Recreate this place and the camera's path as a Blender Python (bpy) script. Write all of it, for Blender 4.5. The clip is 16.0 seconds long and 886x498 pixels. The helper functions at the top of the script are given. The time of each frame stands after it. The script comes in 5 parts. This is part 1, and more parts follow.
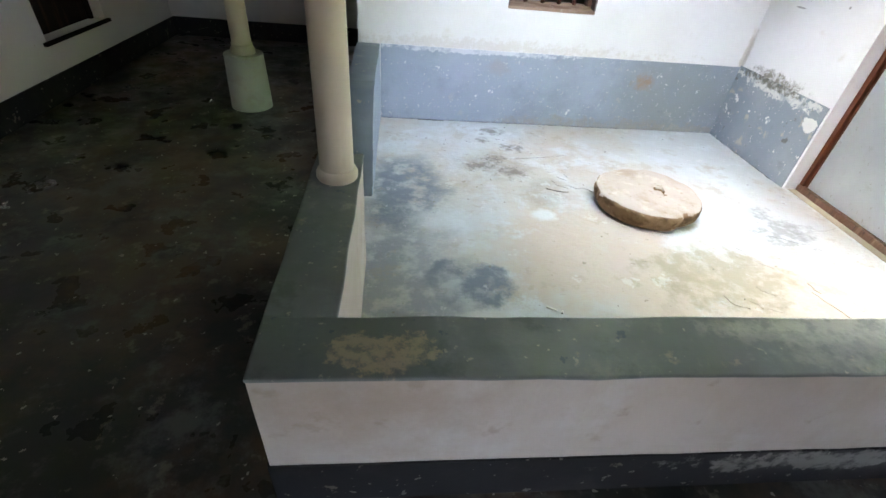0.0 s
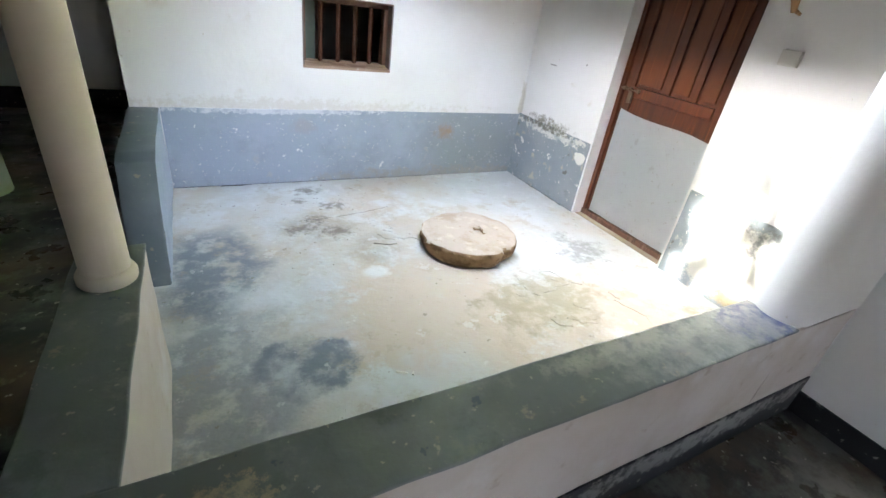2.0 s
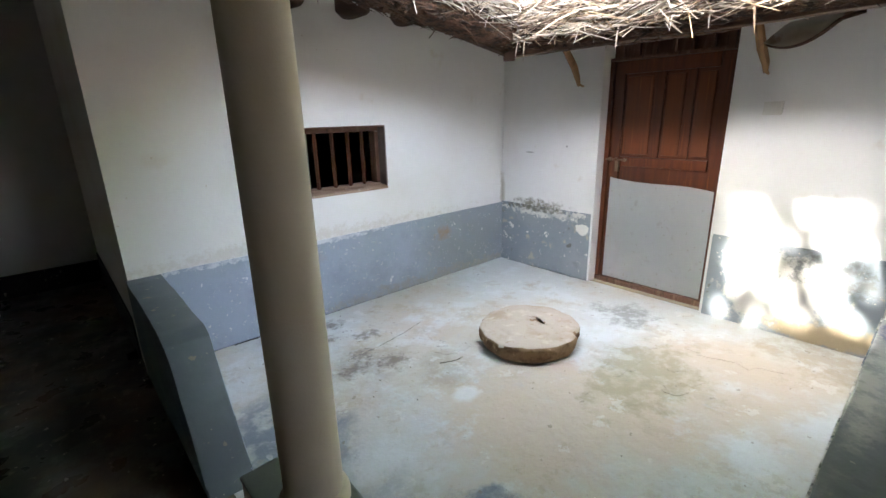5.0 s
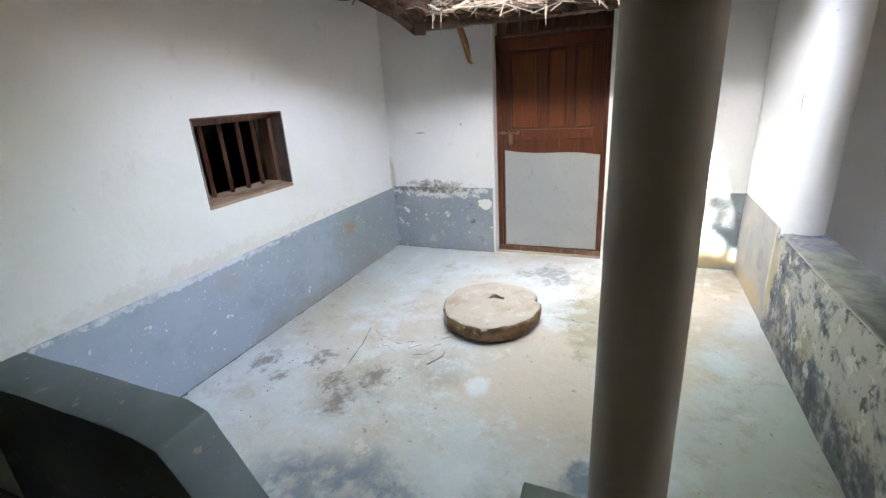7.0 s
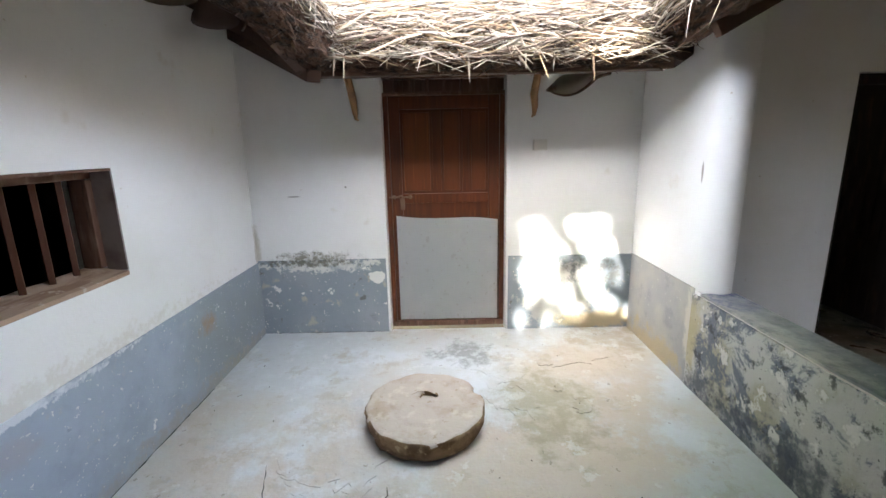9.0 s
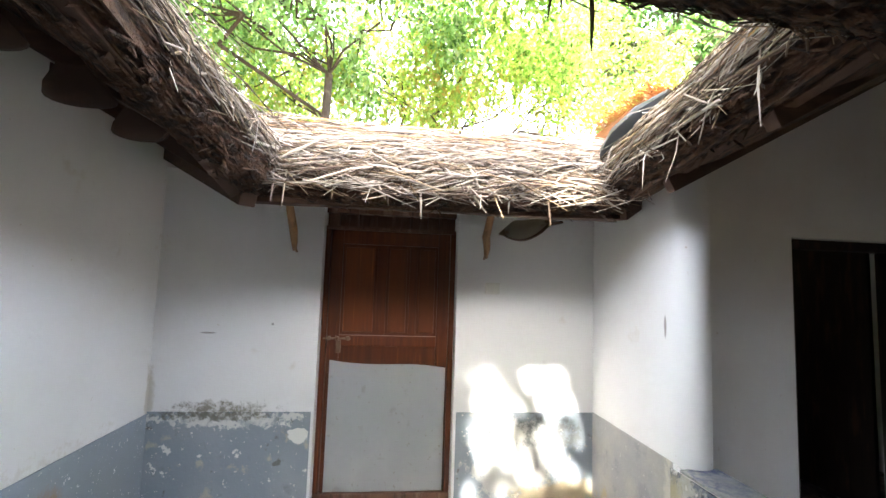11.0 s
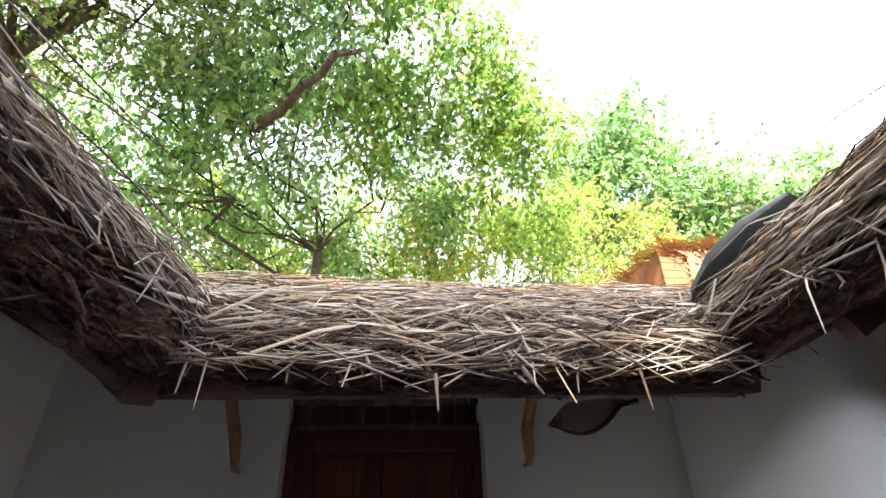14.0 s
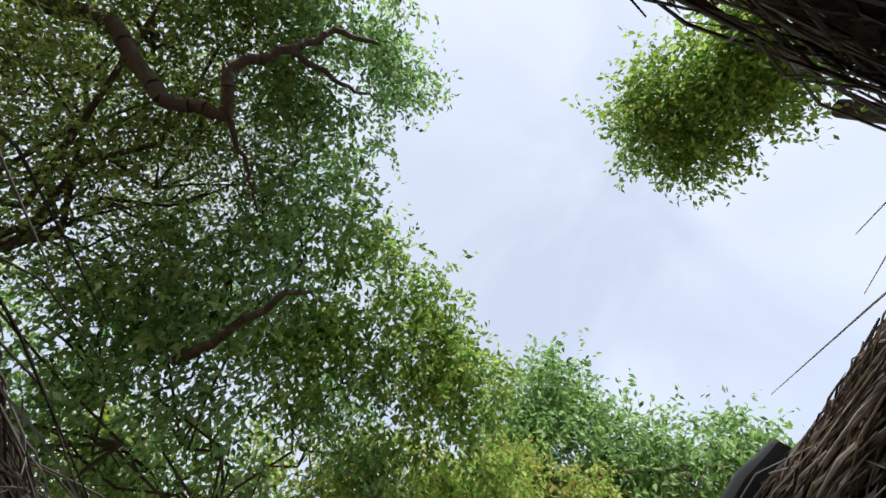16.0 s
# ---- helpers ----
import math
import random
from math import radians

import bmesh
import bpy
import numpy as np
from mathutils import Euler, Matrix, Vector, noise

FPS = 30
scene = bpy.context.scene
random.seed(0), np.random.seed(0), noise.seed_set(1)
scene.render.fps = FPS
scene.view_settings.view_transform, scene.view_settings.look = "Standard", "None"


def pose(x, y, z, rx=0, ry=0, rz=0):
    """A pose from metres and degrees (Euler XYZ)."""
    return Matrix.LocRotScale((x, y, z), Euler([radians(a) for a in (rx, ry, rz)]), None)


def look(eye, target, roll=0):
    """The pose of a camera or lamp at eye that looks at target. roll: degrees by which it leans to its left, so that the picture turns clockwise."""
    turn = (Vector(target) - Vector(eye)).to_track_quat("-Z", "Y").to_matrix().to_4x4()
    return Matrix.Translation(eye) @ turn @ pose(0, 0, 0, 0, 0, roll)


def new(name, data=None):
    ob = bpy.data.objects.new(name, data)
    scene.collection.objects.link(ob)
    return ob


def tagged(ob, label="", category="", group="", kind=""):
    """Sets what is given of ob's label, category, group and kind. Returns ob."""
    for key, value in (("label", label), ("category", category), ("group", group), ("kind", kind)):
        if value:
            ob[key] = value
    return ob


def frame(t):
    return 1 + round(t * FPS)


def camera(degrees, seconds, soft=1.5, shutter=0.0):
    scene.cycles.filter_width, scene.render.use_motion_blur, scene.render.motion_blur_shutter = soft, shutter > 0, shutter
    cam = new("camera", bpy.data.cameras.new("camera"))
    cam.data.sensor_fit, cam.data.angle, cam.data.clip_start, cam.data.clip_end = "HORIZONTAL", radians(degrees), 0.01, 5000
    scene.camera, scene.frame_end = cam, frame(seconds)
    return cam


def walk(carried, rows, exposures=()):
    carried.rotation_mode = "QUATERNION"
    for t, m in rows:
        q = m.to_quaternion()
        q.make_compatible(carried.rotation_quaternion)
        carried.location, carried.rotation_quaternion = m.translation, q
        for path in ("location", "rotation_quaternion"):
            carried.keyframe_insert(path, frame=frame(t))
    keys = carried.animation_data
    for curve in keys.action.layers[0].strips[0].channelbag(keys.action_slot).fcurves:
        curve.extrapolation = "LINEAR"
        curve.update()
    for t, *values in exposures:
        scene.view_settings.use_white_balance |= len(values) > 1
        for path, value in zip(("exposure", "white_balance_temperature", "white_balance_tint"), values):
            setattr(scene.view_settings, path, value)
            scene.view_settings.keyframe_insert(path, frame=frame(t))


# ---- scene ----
cam = camera(89.3, 16.0)
PATH = [
    (0, (0.165, 0.404, 1.619), (0.374, 1.979, 0.405), 5.7),
    (0.5, (0.158, 0.437, 1.572), (0.54, 2.042, 0.438), 8.4),
    (1, (0.167, 0.492, 1.567), (0.794, 2.041, 0.466), 11.6),
    (1.5, (0.207, 0.567, 1.631), (1.088, 2.043, 0.608), 8.9),
    (2, (0.236, 0.566, 1.619), (1.138, 2.065, 0.649), 8.5),
    (2.5, (0.184, 0.701, 1.574), (0.858, 2.309, 0.593), 4.1),
    (3, (0.122, 0.827, 1.582), (0.736, 2.483, 0.644), 2.0),
    (3.5, (0.085, 0.957, 1.581), (0.725, 2.732, 0.918), 1.5),
    (4, (-0.002, 1.039, 1.575), (0.864, 2.714, 0.907), 2.3),
    (4.5, (-0.244, 1.152, 1.61), (0.932, 2.66, 1.026), -3.4),
    (5, (-0.438, 1.254, 1.582), (0.825, 2.695, 1.01), -1.4),
    (5.2, (-0.522, 1.343, 1.558), (0.82, 2.727, 1.023), -2.0),
    (7.3, (-0.843, 2.336, 1.575), (0.953, 2.944, 0.937), -2.9),
    (7.5, (-0.838, 2.43, 1.58), (1.0, 2.93, 0.971), -2.5),
    (8, (-0.789, 2.677, 1.548), (1.077, 2.95, 0.885), -2.8),
    (8.5, (-0.613, 2.831, 1.55), (1.232, 3.105, 0.828), -3.8),
    (9, (-0.392, 2.906, 1.581), (1.558, 2.919, 1.134), -1.3),
    (9.5, (-0.185, 2.918, 1.581), (1.79, 2.668, 1.39), 1.2),
    (9.6, (-0.17, 2.916, 1.573), (1.817, 2.694, 1.579), 2.1),
    (9.7, (-0.145, 2.93, 1.567), (1.835, 2.688, 1.715), 2.7),
    (11.8, (0.085, 2.871, 1.599), (2.067, 2.66, 1.758), 1.6),
    (12, (0.157, 2.905, 1.617), (2.134, 2.715, 1.381), 2.6),
    (12.5, (0.249, 2.921, 1.602), (2.232, 2.742, 1.415), 4.4),
    (13, (0.395, 2.917, 1.624), (2.36, 2.6, 1.827), 2.2),
    (13.2, (0.479, 2.989, 1.689), (2.419, 2.625, 2.007), -0.3),
    (13.5, (0.615, 2.929, 1.688), (2.505, 2.591, 2.248), -0.2),
    (14, (0.86, 2.913, 1.734), (2.62, 2.68, 2.655), -1.5),
    (14.5, (1.016, 2.932, 1.773), (2.585, 2.636, 2.978), -2.5),
    (14.7, (1.06, 2.944, 1.789), (2.487, 2.633, 3.155), -0.7),
    (15, (1.021, 3.052, 1.762), (2.215, 2.752, 3.338), 0.1),
    (15.5, (1.01, 3.033, 1.734), (2.052, 2.684, 3.406), -5.0),
    (16, (1.042, 3.033, 1.763), (2.018, 2.617, 3.458), -9.1),
]
EXPOSURES = [(0.0, 5.85), (2.0, 5.72), (3.0, 5.55), (4.0, 5.4), (4.5, 5.22), (5.0, 5.22), (7.5, 5.5), (8.0, 5.27), (8.5, 5.25), (9.0, 5.1), (9.5, 4.85), (12.0, 5.0), (12.5, 4.95), (13.0, 4.8), (13.5, 3.95), (14.0, 3.65), (14.5, 3.25), (15.0, 2.8), (15.5, 1.75), (16.0, 1.35)]
walk(cam, [(t, look(eye, target, roll)) for t, eye, target, roll in PATH], EXPOSURES)

# ---- light ----
SUN_DIR = Vector((1.0, -0.2, -1.07)).normalized()
world = bpy.data.worlds.new("sky")
scene.world = world
world.use_nodes = True
wn = world.node_tree.nodes
sky = wn.new("ShaderNodeTexSky")
sky.sky_type = "NISHITA"
sky.sun_disc = False
sky.sun_elevation = math.asin(-SUN_DIR.z)
sky.sun_rotation = math.atan2(-SUN_DIR.x, -SUN_DIR.y)
sky.dust_density = 3.2
sky.air_density = 0.8
sky.ozone_density = 0.6
wn["Background"].inputs["Strength"].default_value = 0.11
haze = wn.new("ShaderNodeMix")
haze.data_type = "RGBA"
cloud = wn.new("ShaderNodeTexNoise")
cloud.inputs["Scale"].default_value = 2.2
cloud.inputs["Detail"].default_value = 6.0
cloud.inputs["Distortion"].default_value = 0.8
veil = wn.new("ShaderNodeMapRange")
for key, v in (("From Min", 0.4), ("From Max", 0.65), ("To Min", 0.55), ("To Max", 0.75)):
    veil.inputs[key].default_value = v
world.node_tree.links.new(wn.new("ShaderNodeTexCoord").outputs["Generated"], cloud.inputs["Vector"])
world.node_tree.links.new(cloud.outputs["Fac"], veil.inputs["Value"])
world.node_tree.links.new(veil.outputs["Result"], haze.inputs["Factor"])
haze.inputs["B"].default_value = (3.55, 3.8, 4.3, 1.0)
world.node_tree.links.new(sky.outputs[0], haze.inputs["A"])
world.node_tree.links.new(haze.outputs["Result"], wn["Background"].inputs["Color"])
sun = new("sun", bpy.data.lights.new("sun", "SUN"))
sun.data.energy = 2.7
sun.data.angle = radians(0.53)
sun.data.color = (1.0, 0.96, 0.89)
sun.matrix_world = look((-14, 4, 16), Vector((-14, 4, 16)) + SUN_DIR)


# ---- materials ----
def graph(name):
    m = bpy.data.materials.new(name)
    m.use_nodes = True
    t = m.node_tree
    return m, t, t.nodes["Principled BSDF"]


def rgba(c):
    return (*c, 1.0)


class Paint:
    """A painted or plastered surface: base colour, then layers, then relief."""

    def __init__(self, name, base, rough=0.8, metal=0.0, spec=0.4):
        self.m, self.t, self.b = graph(name)
        self.n, self.l = self.t.nodes, self.t.links
        self.b.inputs["Roughness"].default_value = rough
        self.b.inputs["Metallic"].default_value = metal
        self.b.inputs["Specular IOR Level"].default_value = spec
        self.co = self.n.new("ShaderNodeTexCoord").outputs["Object"]
        c = self.n.new("ShaderNodeRGB")
        c.outputs[0].default_value = rgba(base)
        self.c = c.outputs[0]
        self.rough = None
        self.normal = None

    def stretch(self, v):
        mp = self.n.new("ShaderNodeMapping")
        mp.inputs["Scale"].default_value = v
        self.l.new(self.co, mp.inputs["Vector"])
        return mp.outputs[0]

    def noise(self, scale, detail=4.0, rough=0.55, stretch=None, distort=0.0):
        x = self.n.new("ShaderNodeTexNoise")
        x.inputs["Scale"].default_value = scale
        x.inputs["Detail"].default_value = detail
        x.inputs["Roughness"].default_value = rough
        x.inputs["Distortion"].default_value = distort
        self.l.new(self.stretch(stretch) if stretch else self.co, x.inputs["Vector"])
        return x.outputs["Fac"]

    def ramp(self, fac, lo, hi, a=0.0, b=1.0):
        r = self.n.new("ShaderNodeMapRange")
        r.interpolation_type = "SMOOTHSTEP"
        for key, v in (("From Min", lo), ("From Max", hi), ("To Min", a), ("To Max", b)):
            r.inputs[key].default_value = v
        self.l.new(fac, r.inputs["Value"])
        return r.outputs["Result"]

    def math(self, op, a, b=None):
        x = self.n.new("ShaderNodeMath")
        x.operation = op
        for i, v in enumerate((a, b)):
            if v is None:
                continue
            if isinstance(v, (int, float)):
                x.inputs[i].default_value = v
            else:
                self.l.new(v, x.inputs[i])
        return x.outputs[0]

    def axis(self, k):
        x = self.n.new("ShaderNodeSeparateXYZ")
        self.l.new(self.co, x.inputs[0])
        return x.outputs[k]

    def mix(self, color, fac, mode="MIX"):
        x = self.n.new("ShaderNodeMix")
        x.data_type, x.blend_type = "RGBA", mode
        self.l.new(fac, x.inputs["Factor"])
        self.l.new(self.c, x.inputs["A"])
        x.inputs["B"].default_value = rgba(color)
        self.c = x.outputs["Result"]
        return self

    def layer(self, color, scale, lo, hi, amount=1.0, detail=4.0, stretch=None, distort=0.0, rough=0.55):
        return self.mix(color, self.ramp(self.noise(scale, detail, rough, stretch, distort), lo, hi, 0.0, amount))

    def blob(self, color, centre, size, amount=1.0, wobble=0.5, scale=6.0, edge=0.6, broken=0.0):
        """A patch of colour round a place, with a ragged edge; mostly stains."""
        d = self.n.new("ShaderNodeVectorMath")
        d.operation = "SUBTRACT"
        self.l.new(self.co, d.inputs[0])
        d.inputs[1].default_value = centre
        k = self.n.new("ShaderNodeVectorMath")
        k.operation = "DIVIDE"
        self.l.new(d.outputs[0], k.inputs[0])
        k.inputs[1].default_value = size
        q = self.n.new("ShaderNodeVectorMath")
        q.operation = "LENGTH"
        self.l.new(k.outputs[0], q.inputs[0])
        w = self.math("MULTIPLY", self.math("SUBTRACT", self.noise(scale, 8.0, 0.72), 0.5), wobble * 2)
        w = self.math("ADD", w, self.math("MULTIPLY", self.math("SUBTRACT", self.noise(scale * 0.4, 2.0), 0.5), 1.2))
        f = self.ramp(self.math("ADD", q.outputs["Value"], w), 1.0 - edge, 1.0, amount, 0.0)
        if broken:
            f = self.math("MULTIPLY", f, self.ramp(self.noise(broken, 8.0, 0.68), 0.36, 0.54, 0.25, 1.0))
        return self.mix(color, f)

    def vary(self, amount=0.25):
        """A shade of its own for each piece."""
        o = self.n.new("ShaderNodeObjectInfo")
        v = self.ramp(o.outputs["Random"], 0, 1, 0.0, amount)
        return self.mix((0.03, 0.02, 0.015), v)

    def island(self, colors, pos=None):
        g = self.n.new("ShaderNodeNewGeometry")
        r = self.n.new("ShaderNodeValToRGB")
        e = r.color_ramp.elements
        while len(e) < len(colors):
            e.new(0.5)
        for i, c in enumerate(colors):
            e[i].position = i / (len(colors) - 1)
            e[i].color = rgba(c)
        self.l.new(g.outputs["Random Per Island"], r.inputs[0])
        self.c = r.outputs[0]
        return self

    def gloss(self, scale, lo, hi, a, b):
        self.rough = self.ramp(self.noise(scale), lo, hi, a, b)
        return self

    def bump(self, scale, strength, distance=0.005, detail=5.0, stretch=None):
        x = self.n.new("ShaderNodeBump")
        x.inputs["Strength"].default_value = strength
        x.inputs["Distance"].default_value = distance
        self.l.new(self.noise(scale, detail, 0.6, stretch), x.inputs["Height"])
        if self.normal:
            self.l.new(self.normal, x.inputs["Normal"])
        self.normal = x.outputs[0]
        return self

    def done(self):
        self.l.new(self.c, self.b.inputs["Base Color"])
        if self.rough:
            self.l.new(self.rough, self.b.inputs["Roughness"])
        if self.normal:
            self.l.new(self.normal, self.b.inputs["Normal"])
        return self.m


WHITE = (0.76, 0.75, 0.73)
M_WALL = (Paint("limewash", WHITE, 0.9, spec=0.2).layer((0.66, 0.63, 0.58), 1.3, 0.45, 0.8, 0.6).layer((0.55, 0.47, 0.36), 5, 0.66, 0.8, 0.35)
          .layer((0.5, 0.42, 0.32), 26, 0.72, 0.76, 0.6).blob((0.17, 0.15, 0.10), (3.31, 4.02, 0.675), (0.4, 0.4, 0.07), 0.85, 1.2, 24, 0.7, 28.0)
          .blob((0.2, 0.17, 0.14), (2.39, 1.33, 1.39), (0.014, 0.1, 0.09), 0.8, 0.3, 14, 0.4).blob((0.3, 0.28, 0.25), (3.31, 4.16, 1.2), (0.1, 0.07, 0.007), 0.8, 0.3, 14, 0.4).blob((0.3, 0.28, 0.25), (3.31, 3.72, 1.27), (0.1, 0.012, 0.012), 0.8, 0.3, 14, 0.4).blob((0.45, 0.4, 0.3), (3.31, 4.515, 0.75), (0.04, 0.05, 0.3), 0.6, 0.9, 14)
          .blob((0.52, 0.46, 0.36), (0.9, 4.5, 0.68), (2.2, 0.3, 0.07), 0.35, 1.8, 26, 0.9).blob((0.6, 0.52, 0.4), (0.1, 4.5, 1.35), (0.12, 0.3, 0.07), 0.3, 0.7, 9, 0.9).bump(3, 0.35, 0.02).bump(60, 0.25, 0.002).done())
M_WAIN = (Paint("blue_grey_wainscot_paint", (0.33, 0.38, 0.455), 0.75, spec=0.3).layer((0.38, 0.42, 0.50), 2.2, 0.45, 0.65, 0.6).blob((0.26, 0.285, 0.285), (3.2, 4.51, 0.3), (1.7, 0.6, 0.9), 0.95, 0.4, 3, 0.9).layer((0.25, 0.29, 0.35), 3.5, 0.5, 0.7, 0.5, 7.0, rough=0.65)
          .layer((0.46, 0.43, 0.38), 5.0, 0.60, 0.70, 0.45, 7.0, rough=0.65).layer((0.20, 0.22, 0.25), 13, 0.69, 0.74, 0.5, 6.0).layer((0.70, 0.70, 0.69), 15, 0.675, 0.69, 0.9, 8.0, rough=0.6).layer((0.66, 0.65, 0.62), 48, 0.67, 0.69, 0.8)
          .blob((0.66, 0.68, 0.70), (0.85, 4.51, 0.635), (0.8, 0.3, 0.03), 0.85, 1.6, 16, 0.2, 9.0).blob((0.33, 0.30, 0.25), (2.2, 4.51, 0.02), (1.4, 0.3, 0.09), 0.6, 1.2, 14, 0.5, 12.0)
          .blob((0.34, 0.235, 0.15), (2.45, 4.51, 0.46), (0.15, 0.4, 0.12), 0.85, 1.0, 12, 0.8, 10.0).blob((0.36, 0.33, 0.33), (1.05, 4.51, 0.5), (0.16, 0.4, 0.1), 0.5, 0.7, 12, 0.6).bump(5, 0.4, 0.012).bump(50, 0.3, 0.002).done())
M_WAIN_E = (Paint("flaking_grey_wainscot_paint", (0.25, 0.285, 0.31), 0.8, spec=0.3).layer((0.31, 0.33, 0.345), 3, 0.45, 0.7, 0.7, 8.0).layer((0.17, 0.19, 0.19), 6, 0.55, 0.7, 0.6, 8.0, rough=0.7)
            .layer((0.50, 0.44, 0.33), 5.5, 0.6, 0.68, 0.7).layer((0.70, 0.68, 0.63), 9, 0.63, 0.66, 0.95, 6.0, rough=0.65).layer((0.13, 0.12, 0.10), 12, 0.66, 0.72, 0.7)
            .layer((0.66, 0.62, 0.55), 38, 0.67, 0.7, 0.9).blob((0.68, 0.66, 0.6), (3.305, 4.0, 0.61), (0.3, 0.5, 0.06), 0.8, 1.6, 22, 0.15, 12.0).blob((0.12, 0.11, 0.08), (3.305, 4.05, 0.645), (0.3, 0.42, 0.05), 0.85, 1.4, 24, 0.5, 26.0).blob((0.72, 0.7, 0.64), (3.305, 3.5, 0.5), (0.3, 0.07, 0.06), 0.95, 0.6, 20, 0.15)
            .blob((0.12, 0.11, 0.09), (3.305, 1.75, 0.5), (0.3, 0.4, 0.16), 0.6, 1.5, 16).blob((0.55, 0.53, 0.48), (3.305, 1.95, 0.3), (0.3, 0.4, 0.3), 0.75, 1.5, 9, 0.4).blob((0.45, 0.35, 0.2), (3.305, 1.6, 0.08), (0.3, 0.5, 0.1), 0.8, 1.0, 12).bump(7, 0.5, 0.012).bump(50, 0.35, 0.003).done())
M_WAIN_S = (Paint("warm_grey_wainscot_paint", (0.33, 0.325, 0.315), 0.8, spec=0.3).layer((0.41, 0.38, 0.33), 3, 0.42, 0.66, 0.8, 8.0).layer((0.24, 0.245, 0.25), 5, 0.54, 0.68, 0.6, 8.0, rough=0.7)
            .blob((0.44, 0.35, 0.2), (2.75, 1.33, 0.06), (0.6, 0.3, 0.14), 0.8, 1.2, 10, 0.6).blob((0.56, 0.52, 0.43), (2.36, 1.33, 0.4), (0.07, 0.3, 0.4), 0.75, 1.0, 10, 0.5).layer((0.6, 0.56, 0.48), 40, 0.68, 0.71, 0.7).bump(7, 0.5, 0.012).bump(50, 0.35, 0.003).done())
M_PAR = (Paint("dark_green_grey_coping_paint", (0.155, 0.172, 0.17), 0.45, spec=0.5).layer((0.2, 0.225, 0.23), 2.5, 0.45, 0.65, 0.8, 7.0).layer((0.105, 0.12, 0.116), 6, 0.55, 0.68, 0.7, 7.0, rough=0.65)
         .layer((0.33, 0.29, 0.22), 9, 0.62, 0.68, 0.7, 8.0, rough=0.72).layer((0.40, 0.37, 0.31), 34, 0.66, 0.70, 0.7, 4.0).layer((0.06, 0.08, 0.14), 14, 0.67, 0.71, 0.6).layer((0.27, 0.27, 0.24), 5, 0.56, 0.68, 0.5, 9.0, rough=0.75)
         .blob((0.42, 0.34, 0.24), (-0.9, -0.02, 0.65), (0.15, 0.075, 0.3), 0.95, 1.1, 22, 0.3, 34.0).blob((0.44, 0.42, 0.36), (0.72, 0.07, 0.65), (0.75, 0.09, 0.3), 0.9, 0.9, 12, 0.5, 12.0)
         .blob((0.04, 0.055, 0.17), (1.09, 0.0, 0.65), (0.2, 0.13, 0.3), 0.9, 0.9, 16, 0.3, 16.0).blob((0.32, 0.32, 0.29), (0.82, -0.02, 0.65), (0.6, 0.14, 0.3), 0.6, 1.2, 12, 0.6, 9.0).gloss(7, 0.35, 0.7, 0.32, 0.7).bump(9, 0.35, 0.01, 8.0).bump(60, 0.3, 0.002).done())
M_PARW = (Paint("dirty_cream_limewash", (0.58, 0.53, 0.49), 0.9, spec=0.2).layer((0.46, 0.39, 0.31), 1.6, 0.42, 0.7, 0.8, 7.0).layer((0.64, 0.63, 0.62), 3, 0.5, 0.7, 0.7, 7.0).layer((0.38, 0.31, 0.23), 8, 0.62, 0.72, 0.5, 7.0)
          .blob((0.42, 0.33, 0.25), (-0.93, -0.11, 0.5), (0.55, 0.2, 0.3), 0.6, 0.8, 5, 0.9).bump(3, 0.35, 0.02).bump(50, 0.3, 0.002).done())
M_SILL = (Paint("worn_light_wood", (0.36, 0.25, 0.18), 0.75).layer((0.2, 0.11, 0.07), 9, 0.45, 0.65, 0.9, stretch=(0.4, 2, 2)).layer((0.5, 0.42, 0.34), 20, 0.6, 0.7, 0.7).bump(40, 0.4, 0.003).done())
M_REVEAL = Paint("grey_brown_paint", (0.2, 0.16, 0.14), 0.7).layer((0.12, 0.085, 0.07), 7, 0.45, 0.7, 0.8).bump(40, 0.3, 0.002).done()
M_BAR = Paint("dark_brown_bar_paint", (0.075, 0.028, 0.014), 0.55).layer((0.13, 0.05, 0.025), 14, 0.5, 0.7, 0.8, stretch=(3, 3, 0.4)).done()
M_SHUT = Paint("dull_green_shutter", (0.09, 0.12, 0.095), 0.6).layer((0.14, 0.16, 0.12), 8, 0.5, 0.7, 0.7).done()
# Near-black wood: the darkness of the unlit doorway and window is in its colour.
M_DARK = Paint("shade_dark_wood", (0.022, 0.016, 0.013), 0.9, spec=0.08).layer((0.05, 0.03, 0.02), 9, 0.5, 0.7, 0.8, stretch=(2, 2, 0.3)).bump(30, 0.3, 0.003).done()
# Darker copy of the blue-grey wainscot paint, carrying the stub's shade.
M_STUB = (Paint("shaded_blue_grey_stub_paint", (0.12, 0.145, 0.165), 0.5, spec=0.5).layer((0.17, 0.2, 0.22), 2.5, 0.45, 0.7, 0.8).layer((0.38, 0.36, 0.3), 40, 0.69, 0.71, 0.9).layer((0.30, 0.26, 0.2), 12, 0.66, 0.69, 0.8).bump(9, 0.3, 0.008).done())
